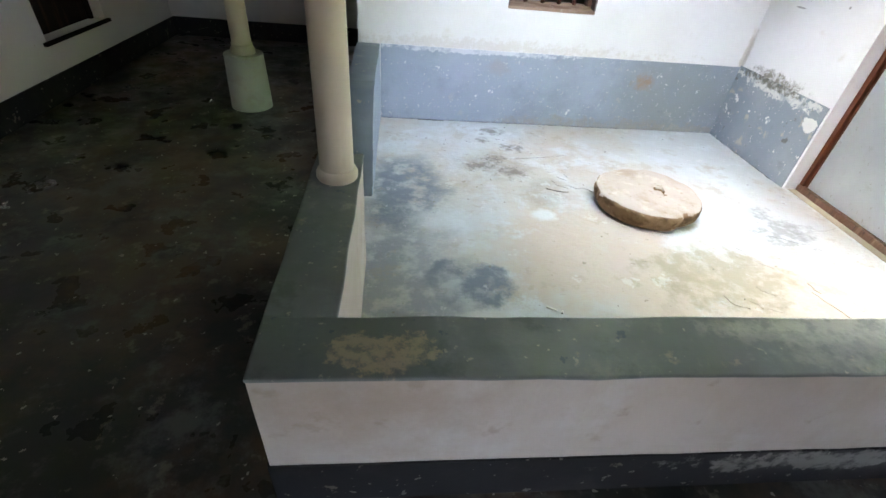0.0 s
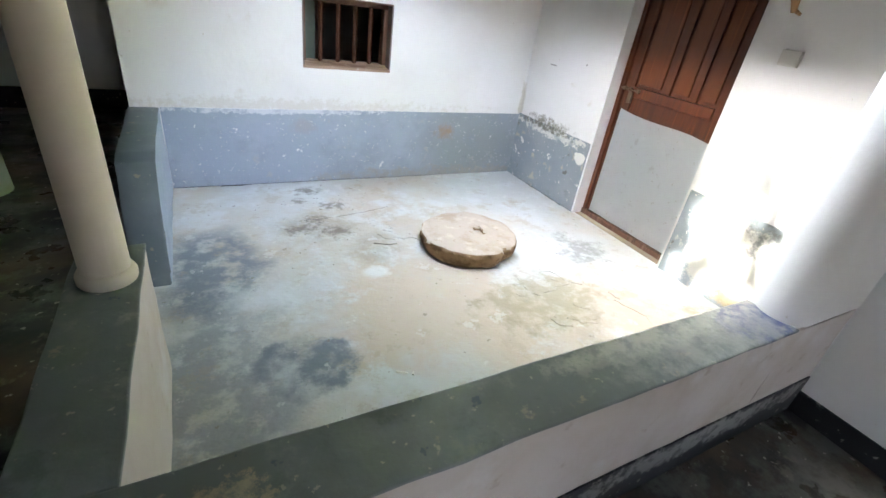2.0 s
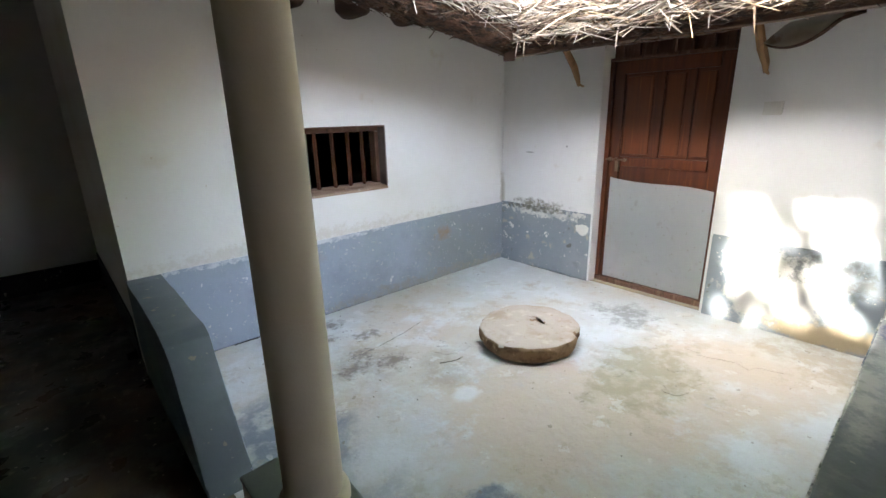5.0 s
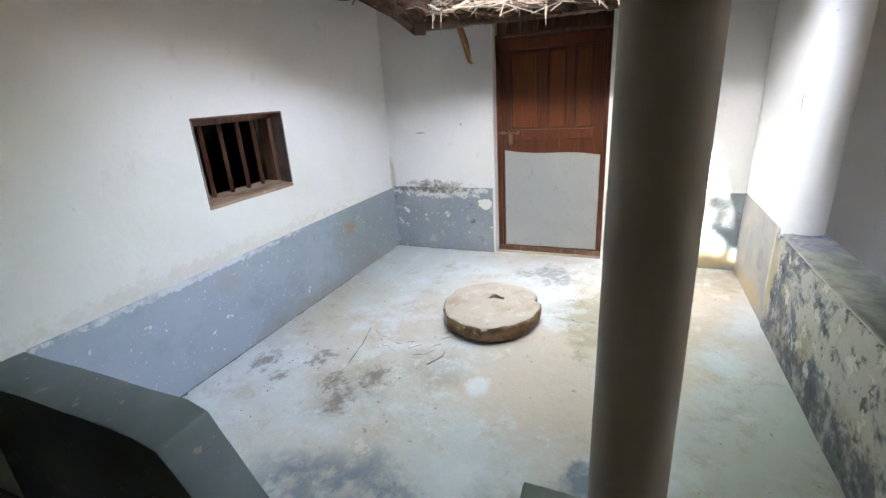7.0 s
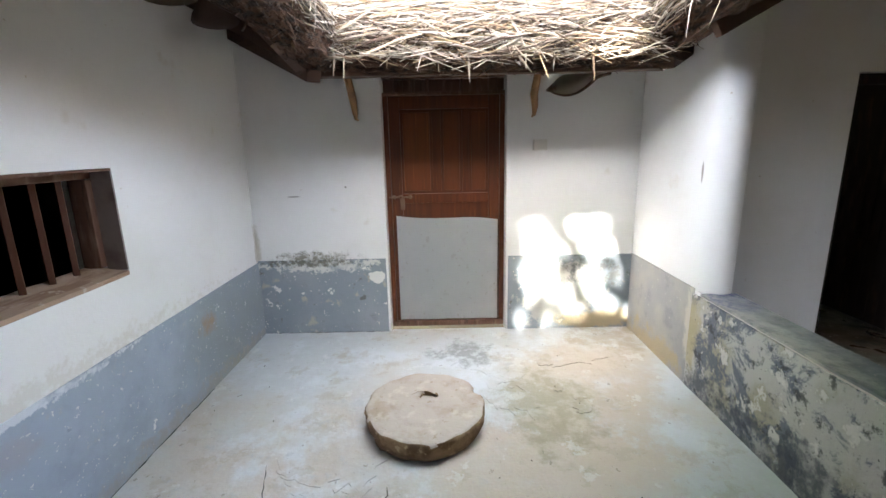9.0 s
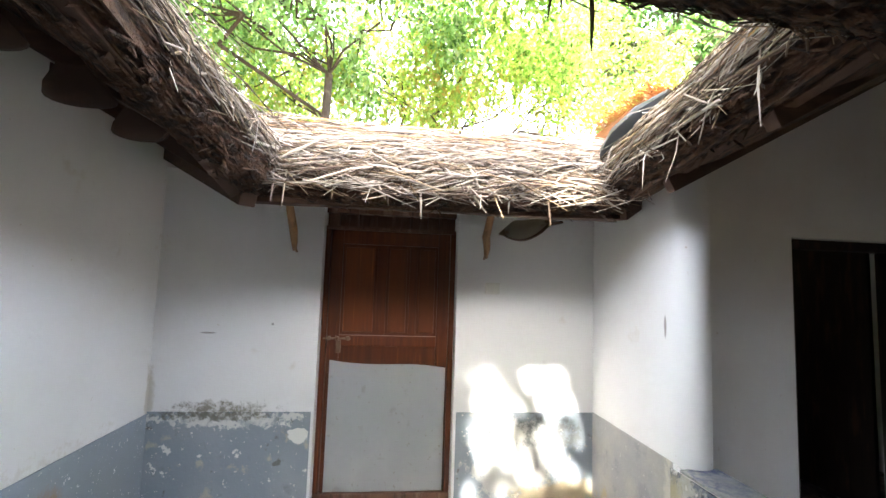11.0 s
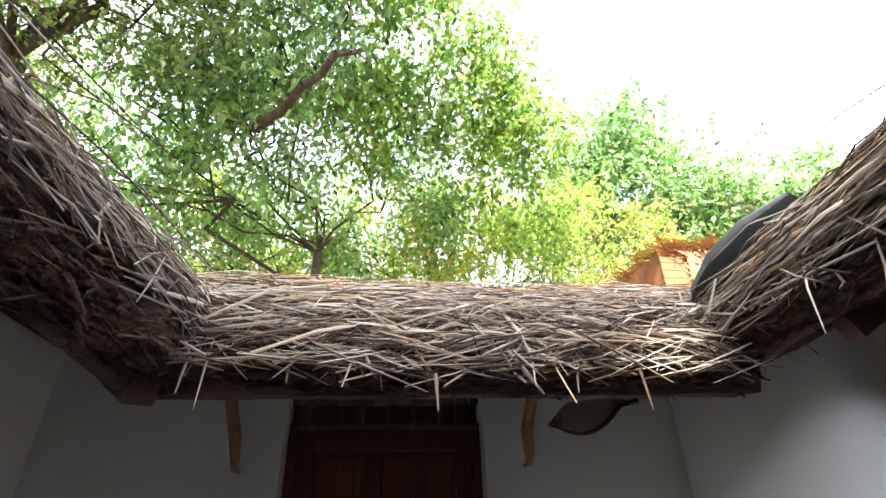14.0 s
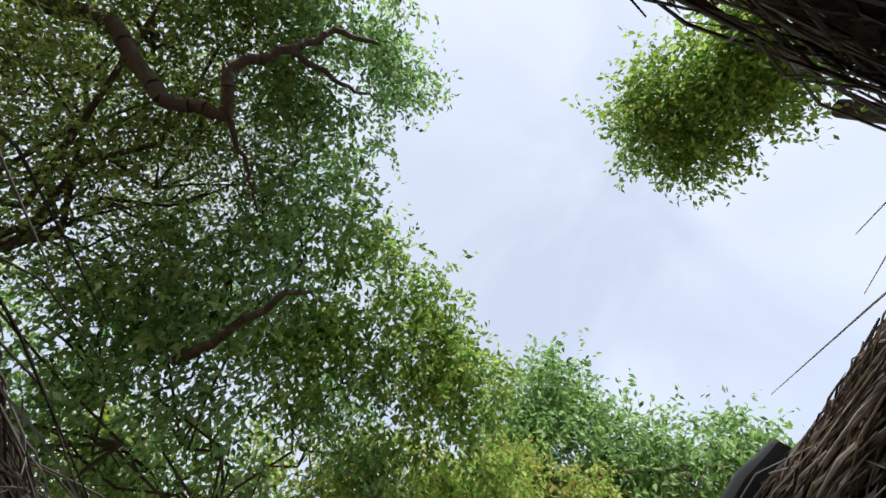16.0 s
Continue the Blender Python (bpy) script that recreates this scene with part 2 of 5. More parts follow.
M_MOSS = (Paint("stained_parapet_plaster", (0.47, 0.46, 0.42), 0.85, spec=0.2).layer((0.30, 0.27, 0.17), 3.5, 0.46, 0.62, 0.7, 8.0).layer((0.10, 0.12, 0.16), 4.5, 0.50, 0.58, 0.85, 9.0, rough=0.74, distort=0.4)
          .layer((0.06, 0.065, 0.065), 9, 0.55, 0.62, 0.85, 8.0, rough=0.72).layer((0.64, 0.62, 0.57), 7, 0.57, 0.61, 0.85, 8.0, rough=0.7).blob((0.07, 0.08, 0.1), (0.27, 0.114, 0.06), (1.3, 0.4, 0.2), 0.85, 1.2, 9, 0.4, 8.0).blob((0.42, 0.36, 0.2), (1.27, 0.114, 0.4), (0.1, 0.3, 0.35), 0.7, 0.8, 9, 0.5)
          .layer((0.05, 0.05, 0.05), 34, 0.66, 0.69, 0.8).bump(7, 0.6, 0.014, 8.0).bump(50, 0.4, 0.003).done())
M_BLACK = (Paint("black_skirting_paint", (0.018, 0.019, 0.022), 0.5).layer((0.04, 0.04, 0.042), 4, 0.5, 0.7).layer((0.3, 0.27, 0.22), 9, 0.64, 0.66, 0.8, 8.0, rough=0.68).layer((0.35, 0.34, 0.3), 26, 0.66, 0.68, 0.8).blob((0.42, 0.41, 0.38), (1.95, 1.1, 0.16), (0.85, 0.3, 0.07), 0.6, 1.3, 15, 0.3, 17.0).bump(40, 0.3, 0.002).done())
M_FLOOR = (Paint("worn_cement_court_floor", (0.47, 0.49, 0.49), 0.75, spec=0.35).layer((0.47, 0.395, 0.31), 0.85, 0.40, 0.62, 0.8, 9.0, rough=0.6).layer((0.54, 0.57, 0.59), 2.0, 0.48, 0.62, 0.7, 9.0, rough=0.66)
           .layer((0.38, 0.32, 0.24), 2.6, 0.56, 0.66, 0.5, 9.0, rough=0.74).layer((0.60, 0.60, 0.58), 5.5, 0.60, 0.68, 0.4, 9.0, rough=0.7).layer((0.38, 0.39, 0.395), 7, 0.58, 0.66, 0.45, 9.0, rough=0.7)
           .blob((0.48, 0.395, 0.31), (1.35, 2.4, 0), (0.8, 0.75, 1), 0.85, 0.9, 4, 0.35, 2.0).blob((0.47, 0.39, 0.3), (2.3, 2.0, 0), (0.9, 0.5, 1), 0.6, 0.9, 4, 0.5, 3.0).blob((0.42, 0.35, 0.26), (1.1, 3.45, 0), (0.5, 0.5, 1), 0.55, 1.0, 5, 0.5, 4.0)
           .blob((0.17, 0.2, 0.235), (0.22, 3.2, 0), (0.34, 0.62, 1), 0.95, 0.6, 5, 0.4, 5.0).blob((0.15, 0.18, 0.215), (0.56, 2.2, 0), (0.28, 0.24, 1), 0.95, 0.45, 7, 0.25, 3.0)
           .blob((0.2, 0.225, 0.25), (0.18, 2.15, 0), (0.4, 0.8, 1), 0.75, 0.7, 6, 0.5, 6.0).blob((0.2, 0.16, 0.12), (0.95, 3.6, 0), (0.36, 0.28, 1), 0.5, 1.7, 9, 0.8, 9.0)
           .blob((0.11, 0.085, 0.065), (0.82, 3.6, 0), (0.125, 0.098, 1), 0.65, 2.4, 17, 0.9).blob((0.11, 0.085, 0.065), (1.07, 3.5, 0), (0.150, 0.098, 1), 0.65, 2.4, 17, 0.9).blob((0.11, 0.085, 0.065), (0.96, 3.74, 0), (0.100, 0.084, 1), 0.65, 2.4, 17, 0.9).blob((0.11, 0.085, 0.065), (1.14, 3.97, 0), (0.125, 0.112, 1), 0.65, 2.4, 17, 0.9).blob((0.11, 0.085, 0.065), (1.02, 4.3, 0), (0.150, 0.098, 1), 0.65, 2.4, 17, 0.9).blob((0.11, 0.085, 0.065), (0.9, 4.08, 0), (0.088, 0.070, 1), 0.65, 2.4, 17, 0.9).blob((0.24, 0.2, 0.15), (1.25, 3.2, 0), (0.25, 0.3, 1), 0.45, 1.0, 14, 0.6, 14.0).blob((0.29, 0.26, 0.17), (2.1, 2.3, 0), (0.6, 0.34, 1), 0.75, 1.0, 9, 0.5, 8.0)
           .blob((0.2, 0.2, 0.19), (2.85, 2.75, 0), (0.25, 0.3, 1), 0.7, 1.0, 10, 0.5, 14.0).blob((0.58, 0.6, 0.61), (1.16, 2.9, 0), (0.13, 0.1, 1), 0.8, 0.5, 9).blob((0.3, 0.24, 0.15), (3.1, 1.6, 0), (0.35, 0.4, 1), 0.6, 0.8, 8, 0.5, 6.0)
           .layer((0.35, 0.30, 0.22), 3.4, 0.57, 0.60, 0.3, 9.0, rough=0.72).layer((0.62, 0.62, 0.6), 4.3, 0.60, 0.63, 0.4, 9.0, rough=0.7)
           .layer((0.2, 0.17, 0.13), 16, 0.68, 0.71, 0.6).layer((0.25, 0.22, 0.18), 55, 0.68, 0.71, 0.5).bump(4, 0.4, 0.02, 9.0).bump(14, 0.45, 0.01, 9.0).bump(70, 0.4, 0.002).done())
# The pale blob by the side room is daylight painted onto the floor.
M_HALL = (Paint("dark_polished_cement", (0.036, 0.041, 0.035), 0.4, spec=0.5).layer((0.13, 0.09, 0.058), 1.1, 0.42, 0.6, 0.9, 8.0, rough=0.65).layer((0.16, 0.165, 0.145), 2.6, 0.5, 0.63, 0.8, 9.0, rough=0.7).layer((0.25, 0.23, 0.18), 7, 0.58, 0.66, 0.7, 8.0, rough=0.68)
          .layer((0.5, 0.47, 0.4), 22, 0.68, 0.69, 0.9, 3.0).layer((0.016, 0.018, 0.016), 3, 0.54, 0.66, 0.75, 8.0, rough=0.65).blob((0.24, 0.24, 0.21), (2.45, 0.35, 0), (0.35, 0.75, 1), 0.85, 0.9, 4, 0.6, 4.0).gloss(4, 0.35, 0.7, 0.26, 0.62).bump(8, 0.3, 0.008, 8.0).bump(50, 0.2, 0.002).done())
M_COL = (Paint("cream_column_paint", (0.60, 0.53, 0.42), 0.5, spec=0.4).layer((0.48, 0.40, 0.29), 6, 0.5, 0.75, 0.7, stretch=(1, 1, 0.25)).layer((0.68, 0.62, 0.52), 14, 0.55, 0.75, 0.5, stretch=(1, 1, 0.2)).bump(30, 0.2, 0.003).done())
M_PED = (Paint("pale_green_plaster", (0.50, 0.52, 0.42), 0.7).layer((0.42, 0.38, 0.26), 7, 0.5, 0.75, 0.7).bump(20, 0.3, 0.004).done())
M_DOOR = (Paint("varnished_red_brown_wood", (0.12, 0.031, 0.008), 0.35, spec=0.5).layer((0.07, 0.02, 0.008), 9, 0.42, 0.7, 0.85, 5.0, stretch=(3, 3, 0.18)).layer((0.26, 0.082, 0.02), 22, 0.58, 0.75, 0.6, stretch=(3, 3, 0.12))
          .vary(0.2).bump(40, 0.15, 0.002, stretch=(3, 3, 0.15)).done())
M_PANEL = (Paint("orange_brown_panel_wood", (0.165, 0.046, 0.011), 0.35, spec=0.5).layer((0.12, 0.035, 0.011), 7, 0.45, 0.68, 0.85, 5.0, stretch=(3, 3, 0.2)).layer((0.34, 0.12, 0.03), 18, 0.58, 0.75, 0.6, stretch=(3, 3, 0.12)).vary(0.35).bump(40, 0.15, 0.002, stretch=(3, 3, 0.15)).done())
M_FRAME = (Paint("weathered_brown_wood", (0.13, 0.065, 0.04), 0.65).layer((0.24, 0.16, 0.11), 10, 0.5, 0.7, 0.7, stretch=(2, 2, 0.4)).layer((0.05, 0.028, 0.02), 18, 0.55, 0.7, 0.8, stretch=(2, 2, 0.3)).bump(35, 0.4, 0.004, stretch=(2, 2, 0.3)).done())
M_BEAM = (Paint("old_dark_timber", (0.075, 0.04, 0.025), 0.75).layer((0.16, 0.085, 0.045), 8, 0.5, 0.72, 0.7, stretch=(0.5, 0.5, 2)).bump(30, 0.5, 0.005).done())
M_BRACK = (Paint("light_brown_timber", (0.26, 0.14, 0.06), 0.7).layer((0.12, 0.06, 0.03), 14, 0.5, 0.7, 0.7).bump(40, 0.4, 0.003).done())
M_TIN = (Paint("galvanised_sheet", (0.64, 0.67, 0.68), 0.5, metal=0.05).layer((0.7, 0.72, 0.72), 3, 0.45, 0.7, 0.7).layer((0.45, 0.44, 0.41), 9, 0.6, 0.75, 0.5).layer((0.4, 0.36, 0.3), 30, 0.66, 0.7, 0.5).bump(4, 0.2, 0.006).done())
M_STEEL = Paint("worn_steel", (0.22, 0.17, 0.13), 0.5, metal=0.8).layer((0.12, 0.06, 0.03), 30, 0.5, 0.7).done()
M_STONE = (Paint("sandy_millstone", (0.44, 0.375, 0.315), 0.9, spec=0.2).layer((0.36, 0.28, 0.2), 5, 0.48, 0.66, 0.8, 8.0, rough=0.68).layer((0.55, 0.48, 0.39), 11, 0.55, 0.7, 0.6).layer((0.25, 0.17, 0.1), 24, 0.63, 0.72, 0.6).bump(18, 0.6, 0.012).bump(90, 0.5, 0.003).done())
M_STONE_SIDE = (Paint("earth_stained_stone_rim", (0.25, 0.165, 0.095), 0.95, spec=0.15).layer((0.13, 0.08, 0.045), 8, 0.45, 0.62, 0.9, 7.0, rough=0.65).layer((0.42, 0.31, 0.19), 15, 0.6, 0.68, 0.8, 7.0).bump(16, 0.9, 0.02, 8.0).bump(70, 0.6, 0.004).done())
# The darkest tones stand in for shaded gaps between the pale straws.
M_STRAW = Paint("bleached_thatch_straw", (0.4, 0.3, 0.2), 0.7).island([(0.022, 0.013, 0.009), (0.06, 0.034, 0.02), (0.4, 0.33, 0.255), (0.48, 0.42, 0.35), (0.14, 0.08, 0.042), (0.53, 0.47, 0.4), (0.035, 0.02, 0.013), (0.34, 0.24, 0.14), (0.46, 0.39, 0.32), (0.05, 0.028, 0.017), (0.24, 0.165, 0.1)]).bump(70, 0.25, 0.002).done()
M_STRAW_N = Paint("fresh_orange_straw", (0.45, 0.25, 0.1), 0.75).island([(0.20, 0.09, 0.035), (0.38, 0.2, 0.08), (0.28, 0.13, 0.05), (0.46, 0.29, 0.14)]).done()
# Brown thatch underside, darkened to hold the shade below the eaves and between straws.
M_UNDER = (Paint("packed_shaded_thatch", (0.10, 0.052, 0.03), 0.9).layer((0.03, 0.02, 0.014), 14, 0.42, 0.62, 0.9, stretch=(1, 1, 3)).layer((0.13, 0.09, 0.06), 40, 0.6, 0.72, 0.8, stretch=(0.4, 0.4, 2)).bump(30, 1.0, 0.02).done())
M_TARP = Paint("grey_plastic_sheet", (0.16, 0.16, 0.16), 0.4).layer((0.2, 0.2, 0.2), 3, 0.45, 0.7, 0.7).bump(6, 0.4, 0.01).done()
M_SPATHE = Paint("dried_palm_spathe", (0.42, 0.38, 0.32), 0.6).layer((0.2, 0.12, 0.07), 6, 0.56, 0.66, 0.9).bump(30, 0.3, 0.003).done()
M_PLASTIC = Paint("yellowed_white_plastic", (0.66, 0.64, 0.58), 0.5).layer((0.5, 0.46, 0.38), 12, 0.5, 0.75, 0.5).done()
M_BARK = (Paint("tree_bark", (0.055, 0.042, 0.032), 0.9).layer((0.11, 0.09, 0.07), 5, 0.5, 0.7, 0.8).layer((0.05, 0.03, 0.02), 12, 0.55, 0.7, 0.8).bump(14, 0.8, 0.03).done())
M_BARK_PALE = Paint("pale_tree_bark", (0.42, 0.36, 0.3), 0.9).layer((0.24, 0.2, 0.16), 4, 0.5, 0.7, 0.7).bump(14, 0.6, 0.03).done()
# Plaster darkened in colour so the closed rooms look unlit.
M_ROOM_SHADE = Paint("shade_dark_room_plaster", (0.14, 0.115, 0.095), 0.95, spec=0.1).layer((0.07, 0.055, 0.045), 2, 0.45, 0.65, 0.8).bump(20, 0.3, 0.004).done()
M_EARTH = Paint("bare_earth", (0.16, 0.11, 0.07), 0.95).layer((0.09, 0.10, 0.04), 0.4, 0.45, 0.6).layer((0.22, 0.16, 0.1), 2, 0.5, 0.7).bump(5, 0.6, 0.03).done()
M_WOVEN = Paint("orange_brown_woven_leaf", (0.24, 0.095, 0.035), 0.8).layer((0.2, 0.08, 0.03), 20, 0.45, 0.65, 0.8, stretch=(0.3, 0.3, 3)).bump(25, 0.8, 0.01, stretch=(0.3, 0.3, 3)).done()


def leaf_material(name, colors):
    p = Paint(name, colors[0], 0.5, spec=0.22).island(colors)
    mt = p.done()
    tr = p.n.new("ShaderNodeBsdfTranslucent")
    p.l.new(p.c, tr.inputs["Color"])
    mx = p.n.new("ShaderNodeMixShader")
    mx.inputs[0].default_value = 0.56
    p.l.new(p.b.outputs[0], mx.inputs[1])
    p.l.new(tr.outputs[0], mx.inputs[2])
    p.l.new(mx.outputs[0], p.n["Material Output"].inputs["Surface"])
    return mt


# The darkest leaf tones carry crown shadow, M_LEAF's bluish ones sky sheen.
M_LEAF = leaf_material("green_leaves", [(0.17, 0.32, 0.085), (0.06, 0.13, 0.04), (0.25, 0.43, 0.12), (0.36, 0.52, 0.21), (0.18, 0.37, 0.1), (0.46, 0.56, 0.32), (0.09, 0.2, 0.055)])
M_LEAF_G = leaf_material("fresh_green_leaves", [(0.18, 0.34, 0.05), (0.07, 0.15, 0.025), (0.28, 0.45, 0.08), (0.4, 0.52, 0.13), (0.14, 0.3, 0.05), (0.46, 0.5, 0.16), (0.1, 0.22, 0.04)])
M_LEAF_Y = leaf_material("yellow_green_leaves", [(0.2, 0.34, 0.05), (0.31, 0.44, 0.08), (0.42, 0.5, 0.14), (0.13, 0.25, 0.04), (0.46, 0.33, 0.1), (0.25, 0.4, 0.06)])
M_LEAF_D = leaf_material("olive_small_leaves", [(0.2, 0.3, 0.06), (0.05, 0.09, 0.02), (0.1, 0.15, 0.035), (0.3, 0.36, 0.11), (0.16, 0.3, 0.06), (0.3, 0.27, 0.13), (0.25, 0.4, 0.08)])


# ---- building helpers ----
rng = random.Random(7)


def box(bm, x0, y0, z0, x1, y1, z1):
    vs = [bm.verts.new((x, y, z)) for z in (z0, z1) for y in (y0, y1) for x in (x0, x1)]
    for f in ((0, 2, 3, 1), (4, 5, 7, 6), (0, 1, 5, 4), (2, 6, 7, 3), (0, 4, 6, 2), (1, 3, 7, 5)):
        bm.faces.new([vs[i] for i in f])
    return vs


def boxes(*rows):
    bm = bmesh.new()
    for r in rows:
        box(bm, *r)
    return bm


def bevelled(bm, width, segments=2):
    bmesh.ops.bevel(bm, geom=list(bm.edges), offset=width, segments=segments, affect="EDGES", profile=0.6)
    return bm


def rough_up(bm, amount, scale=3.0):
    for v in bm.verts:
        v.co += noise.noise_vector(v.co * scale) * amount
    return bm


def diced(bm, size):
    """Cuts long edges so that a surface can be uneven."""
    for _ in range(7):
        es = [e for e in bm.edges if e.calc_length() > size]
        if not es:
            break
        bmesh.ops.subdivide_edges(bm, edges=es, cuts=1, use_grid_fill=True)
    return bm


def turned(bm, x, y, profile, segments=28, cap=True):
    """A turned shape: radius and height, from the bottom up."""
    rings = []
    for r, z in profile:
        rings.append([bm.verts.new((x + r * math.cos(2 * math.pi * i / segments), y + r * math.sin(2 * math.pi * i / segments), z)) for i in range(segments)])
    for a, b in zip(rings, rings[1:]):
        for i in range(segments):
            j = (i + 1) % segments
            bm.faces.new((a[i], a[j], b[j], b[i]))
    if cap:
        bm.faces.new(list(reversed(rings[0])))
        bm.faces.new(rings[-1])
    return bm


def rod(bm, a, b, ra, rb, sides=6):
    """A tapered stick from a to b."""
    a, b = Vector(a), Vector(b)
    d = (b - a).normalized()
    u = d.cross(Vector((0, 0, 1)) if abs(d.z) < 0.9 else Vector((1, 0, 0))).normalized()
    w = d.cross(u)
    rings = []
    for p, r in ((a, ra), (b, rb)):
        rings.append([bm.verts.new(p + (u * math.cos(2 * math.pi * i / sides) + w * math.sin(2 * math.pi * i / sides)) * r) for i in range(sides)])
    for i in range(sides):
        j = (i + 1) % sides
        bm.faces.new((rings[0][i], rings[0][j], rings[1][j], rings[1][i]))
    bm.faces.new(list(reversed(rings[0])))
    bm.faces.new(rings[1])


def beam(bm, a, b, w, h):
    """A squared timber from a to b, its depth hanging down."""
    a, b = Vector(a), Vector(b)
    d = (b - a).normalized()
    s = d.cross(Vector((0, 0, 1))).normalized() * (w / 2)
    up = s.cross(d).normalized() * h
    vs = [bm.verts.new(p + q) for p in (a, b) for q in (-s - up, s - up, s, -s)]
    for f in ((0, 1, 2, 3), (7, 6, 5, 4), (0, 4, 5, 1), (1, 5, 6, 2), (2, 6, 7, 3), (3, 7, 4, 0)):
        bm.faces.new([vs[i] for i in f])


BASE = {}


def mesh_of(name, bm, material, smooth=0.0):
    bmesh.ops.recalc_face_normals(bm, faces=bm.faces)
    me = bpy.data.meshes.new(name)
    bm.to_mesh(me)
    bm.free()
    me.materials.append(material)
    if smooth:
        me.shade_smooth()
        me.set_sharp_from_angle(angle=radians(smooth))
    return me


def structure(name, bm, material, label, category, smooth=0.0):
    return tagged(new(name, mesh_of(name, bm, material, smooth)), label, category, kind="structure")


def thing(name, at, label, category, group="", kind=""):
    ob = new(name)
    ob.location = at
    ob.empty_display_size = 0.1
    BASE[ob.name] = Vector(at)
    return tagged(ob, label, category, group, kind)


def part(name, bm, material, parent, label="", smooth=0.0, kind=""):
    """One mesh part, given in world places, under a thing or a part."""
    bmesh.ops.translate(bm, verts=bm.verts, vec=-BASE[parent.name])
    ob = new(name, mesh_of(name, bm, material, smooth))
    ob.parent = parent
    BASE[ob.name] = BASE[parent.name]
    return tagged(ob, label, kind=kind)


def sloped(xs, ends, z0=0.0):
    """A wall along y whose top slopes from one end to the other."""
    bm = bmesh.new()
    (y0, za), (y1, zb) = ends
    a, b = [[bm.verts.new((x, y, z)) for y, z in ((y0, z0), (y1, z0), (y1, zb), (y0, za))] for x in xs]
    bm.faces.new(a)
    bm.faces.new(list(reversed(b)))
    for i in range(4):
        j = (i + 1) % 4
        bm.faces.new((a[i], b[i], b[j], a[j]))
    return bm


def joined(*bms):
    out = bmesh.new()
    for b in bms:
        me = bpy.data.meshes.new("piece")
        b.to_mesh(me)
        b.free()
        out.from_mesh(me)
        bpy.data.meshes.remove(me)
    return out


# ---- plan ----
XE, YN, YS, XW = 3.31, 4.515, 1.327, 0.0     # inner faces round the court
PX, PY, PT = -0.205, 1.115, 0.652            # outer faces and top of the parapets
HX, HY = -2.75, 7.0                          # hall's far walls
RX = 2.78                                    # south-east room's west face
TOP = 2.5
E_EAVE, N_EAVE, S_EAVE, W_EAVE = 2.42, 3.66, 1.6, 0.85
RISE = 0.27   # the eaves climb towards the west
LIFT = {"E": 0.03, "N": 0.03, "S": 0.1, "W": 0.0}

# ---- floors and walls ----
structure("ground", boxes((-60, -60, -0.5, 60, 60, -0.12)), M_EARTH, "bare brown earth around the house", "ground")
structure("floor_court", boxes((-0.1, 1.2, -0.1, 3.34, 4.54, 0.0)), M_FLOOR, "worn pale cement courtyard floor with grey and sandy stains", "floor")
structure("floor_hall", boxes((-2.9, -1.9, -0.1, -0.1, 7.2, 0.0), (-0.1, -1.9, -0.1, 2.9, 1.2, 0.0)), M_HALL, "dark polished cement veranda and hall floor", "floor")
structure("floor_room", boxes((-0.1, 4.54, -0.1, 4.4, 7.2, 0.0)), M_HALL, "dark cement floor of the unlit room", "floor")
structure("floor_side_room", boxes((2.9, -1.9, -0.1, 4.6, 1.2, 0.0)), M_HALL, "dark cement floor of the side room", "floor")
WX0, WX1, WZ0, WZ1 = 1.05, 1.80, 0.98, 1.515
NT = YN + 0.26
bm = boxes((-0.185, YN, 0, WX0, NT, TOP), (WX1, YN, 0, XE + 0.25, NT, TOP), (WX0, YN, 0, WX1, NT, WZ0), (WX0, YN, WZ1, WX1, NT, TOP))
for v in bm.verts:
    if v.co.z > TOP - 0.01:
        v.co.z += RISE * min(max((E_EAVE - v.co.x) / (E_EAVE - W_EAVE), 0.0), 1.0)
structure("wall_north", bm, M_WALL,
          "limewashed white wall with a small barred window", "wall")
structure("wall_room_west", sloped((-0.185, 0.05), ((NT, TOP + 0.4), (HY, 4.0))), M_WALL, "white plastered wall beside the dark hall", "wall")
DY0, DY1, DTOP = 2.40, 3.40, 2.15
structure("wall_east", boxes((XE, YS - 0.2, 0, XE + 0.25, DY0, 2.36), (XE, DY1, 0, XE + 0.25, YN, 2.36), (XE, DY0, DTOP, XE + 0.25, DY1, 2.2)), M_WALL,
          "white limewashed wall round the wooden door", "wall")
bm = bmesh.new()
rad = 0.108
mid = YS - rad
outline = [(XE, YS), (XE, mid - rad)] + [(2.23 + rad - rad * math.sin(a), mid - rad * math.cos(a)) for a in [math.pi * i / 16 for i in range(17)]]
ring = [[bm.verts.new((x, y, z)) for x, y in outline] for z in (PT + 0.002, 1.0, 1.5, 2.0, 2.28)]
for a, b in zip(ring, ring[1:]):
    for i in range(len(outline)):
        j = (i + 1) % len(outline)
        bm.faces.new((a[i], a[j], b[j], b[i]))
bm.faces.new(ring[-1])
bm.faces.new(list(reversed(ring[0])))
box(bm, 2.268, PY + 0.016, 0, XE, YS, PT)
structure("wall_south_east", rough_up(bm, 0.004, 4), M_WALL, "white wall stub with a rounded pillar-like end", "wall", 50)
JY0, JY1 = -0.78, 0.13
structure("wall_side_room", joined(sloped((RX, RX + 0.22), ((JY1, 2.88), (PY, 2.34))), sloped((RX, RX + 0.22), ((-1.7, 3.9), (JY0, 3.38))), sloped((RX, RX + 0.22), ((JY0, 3.38), (JY1, 2.88)), 2.0)), M_WALL, "white wall with a dark doorway to a side room", "wall")
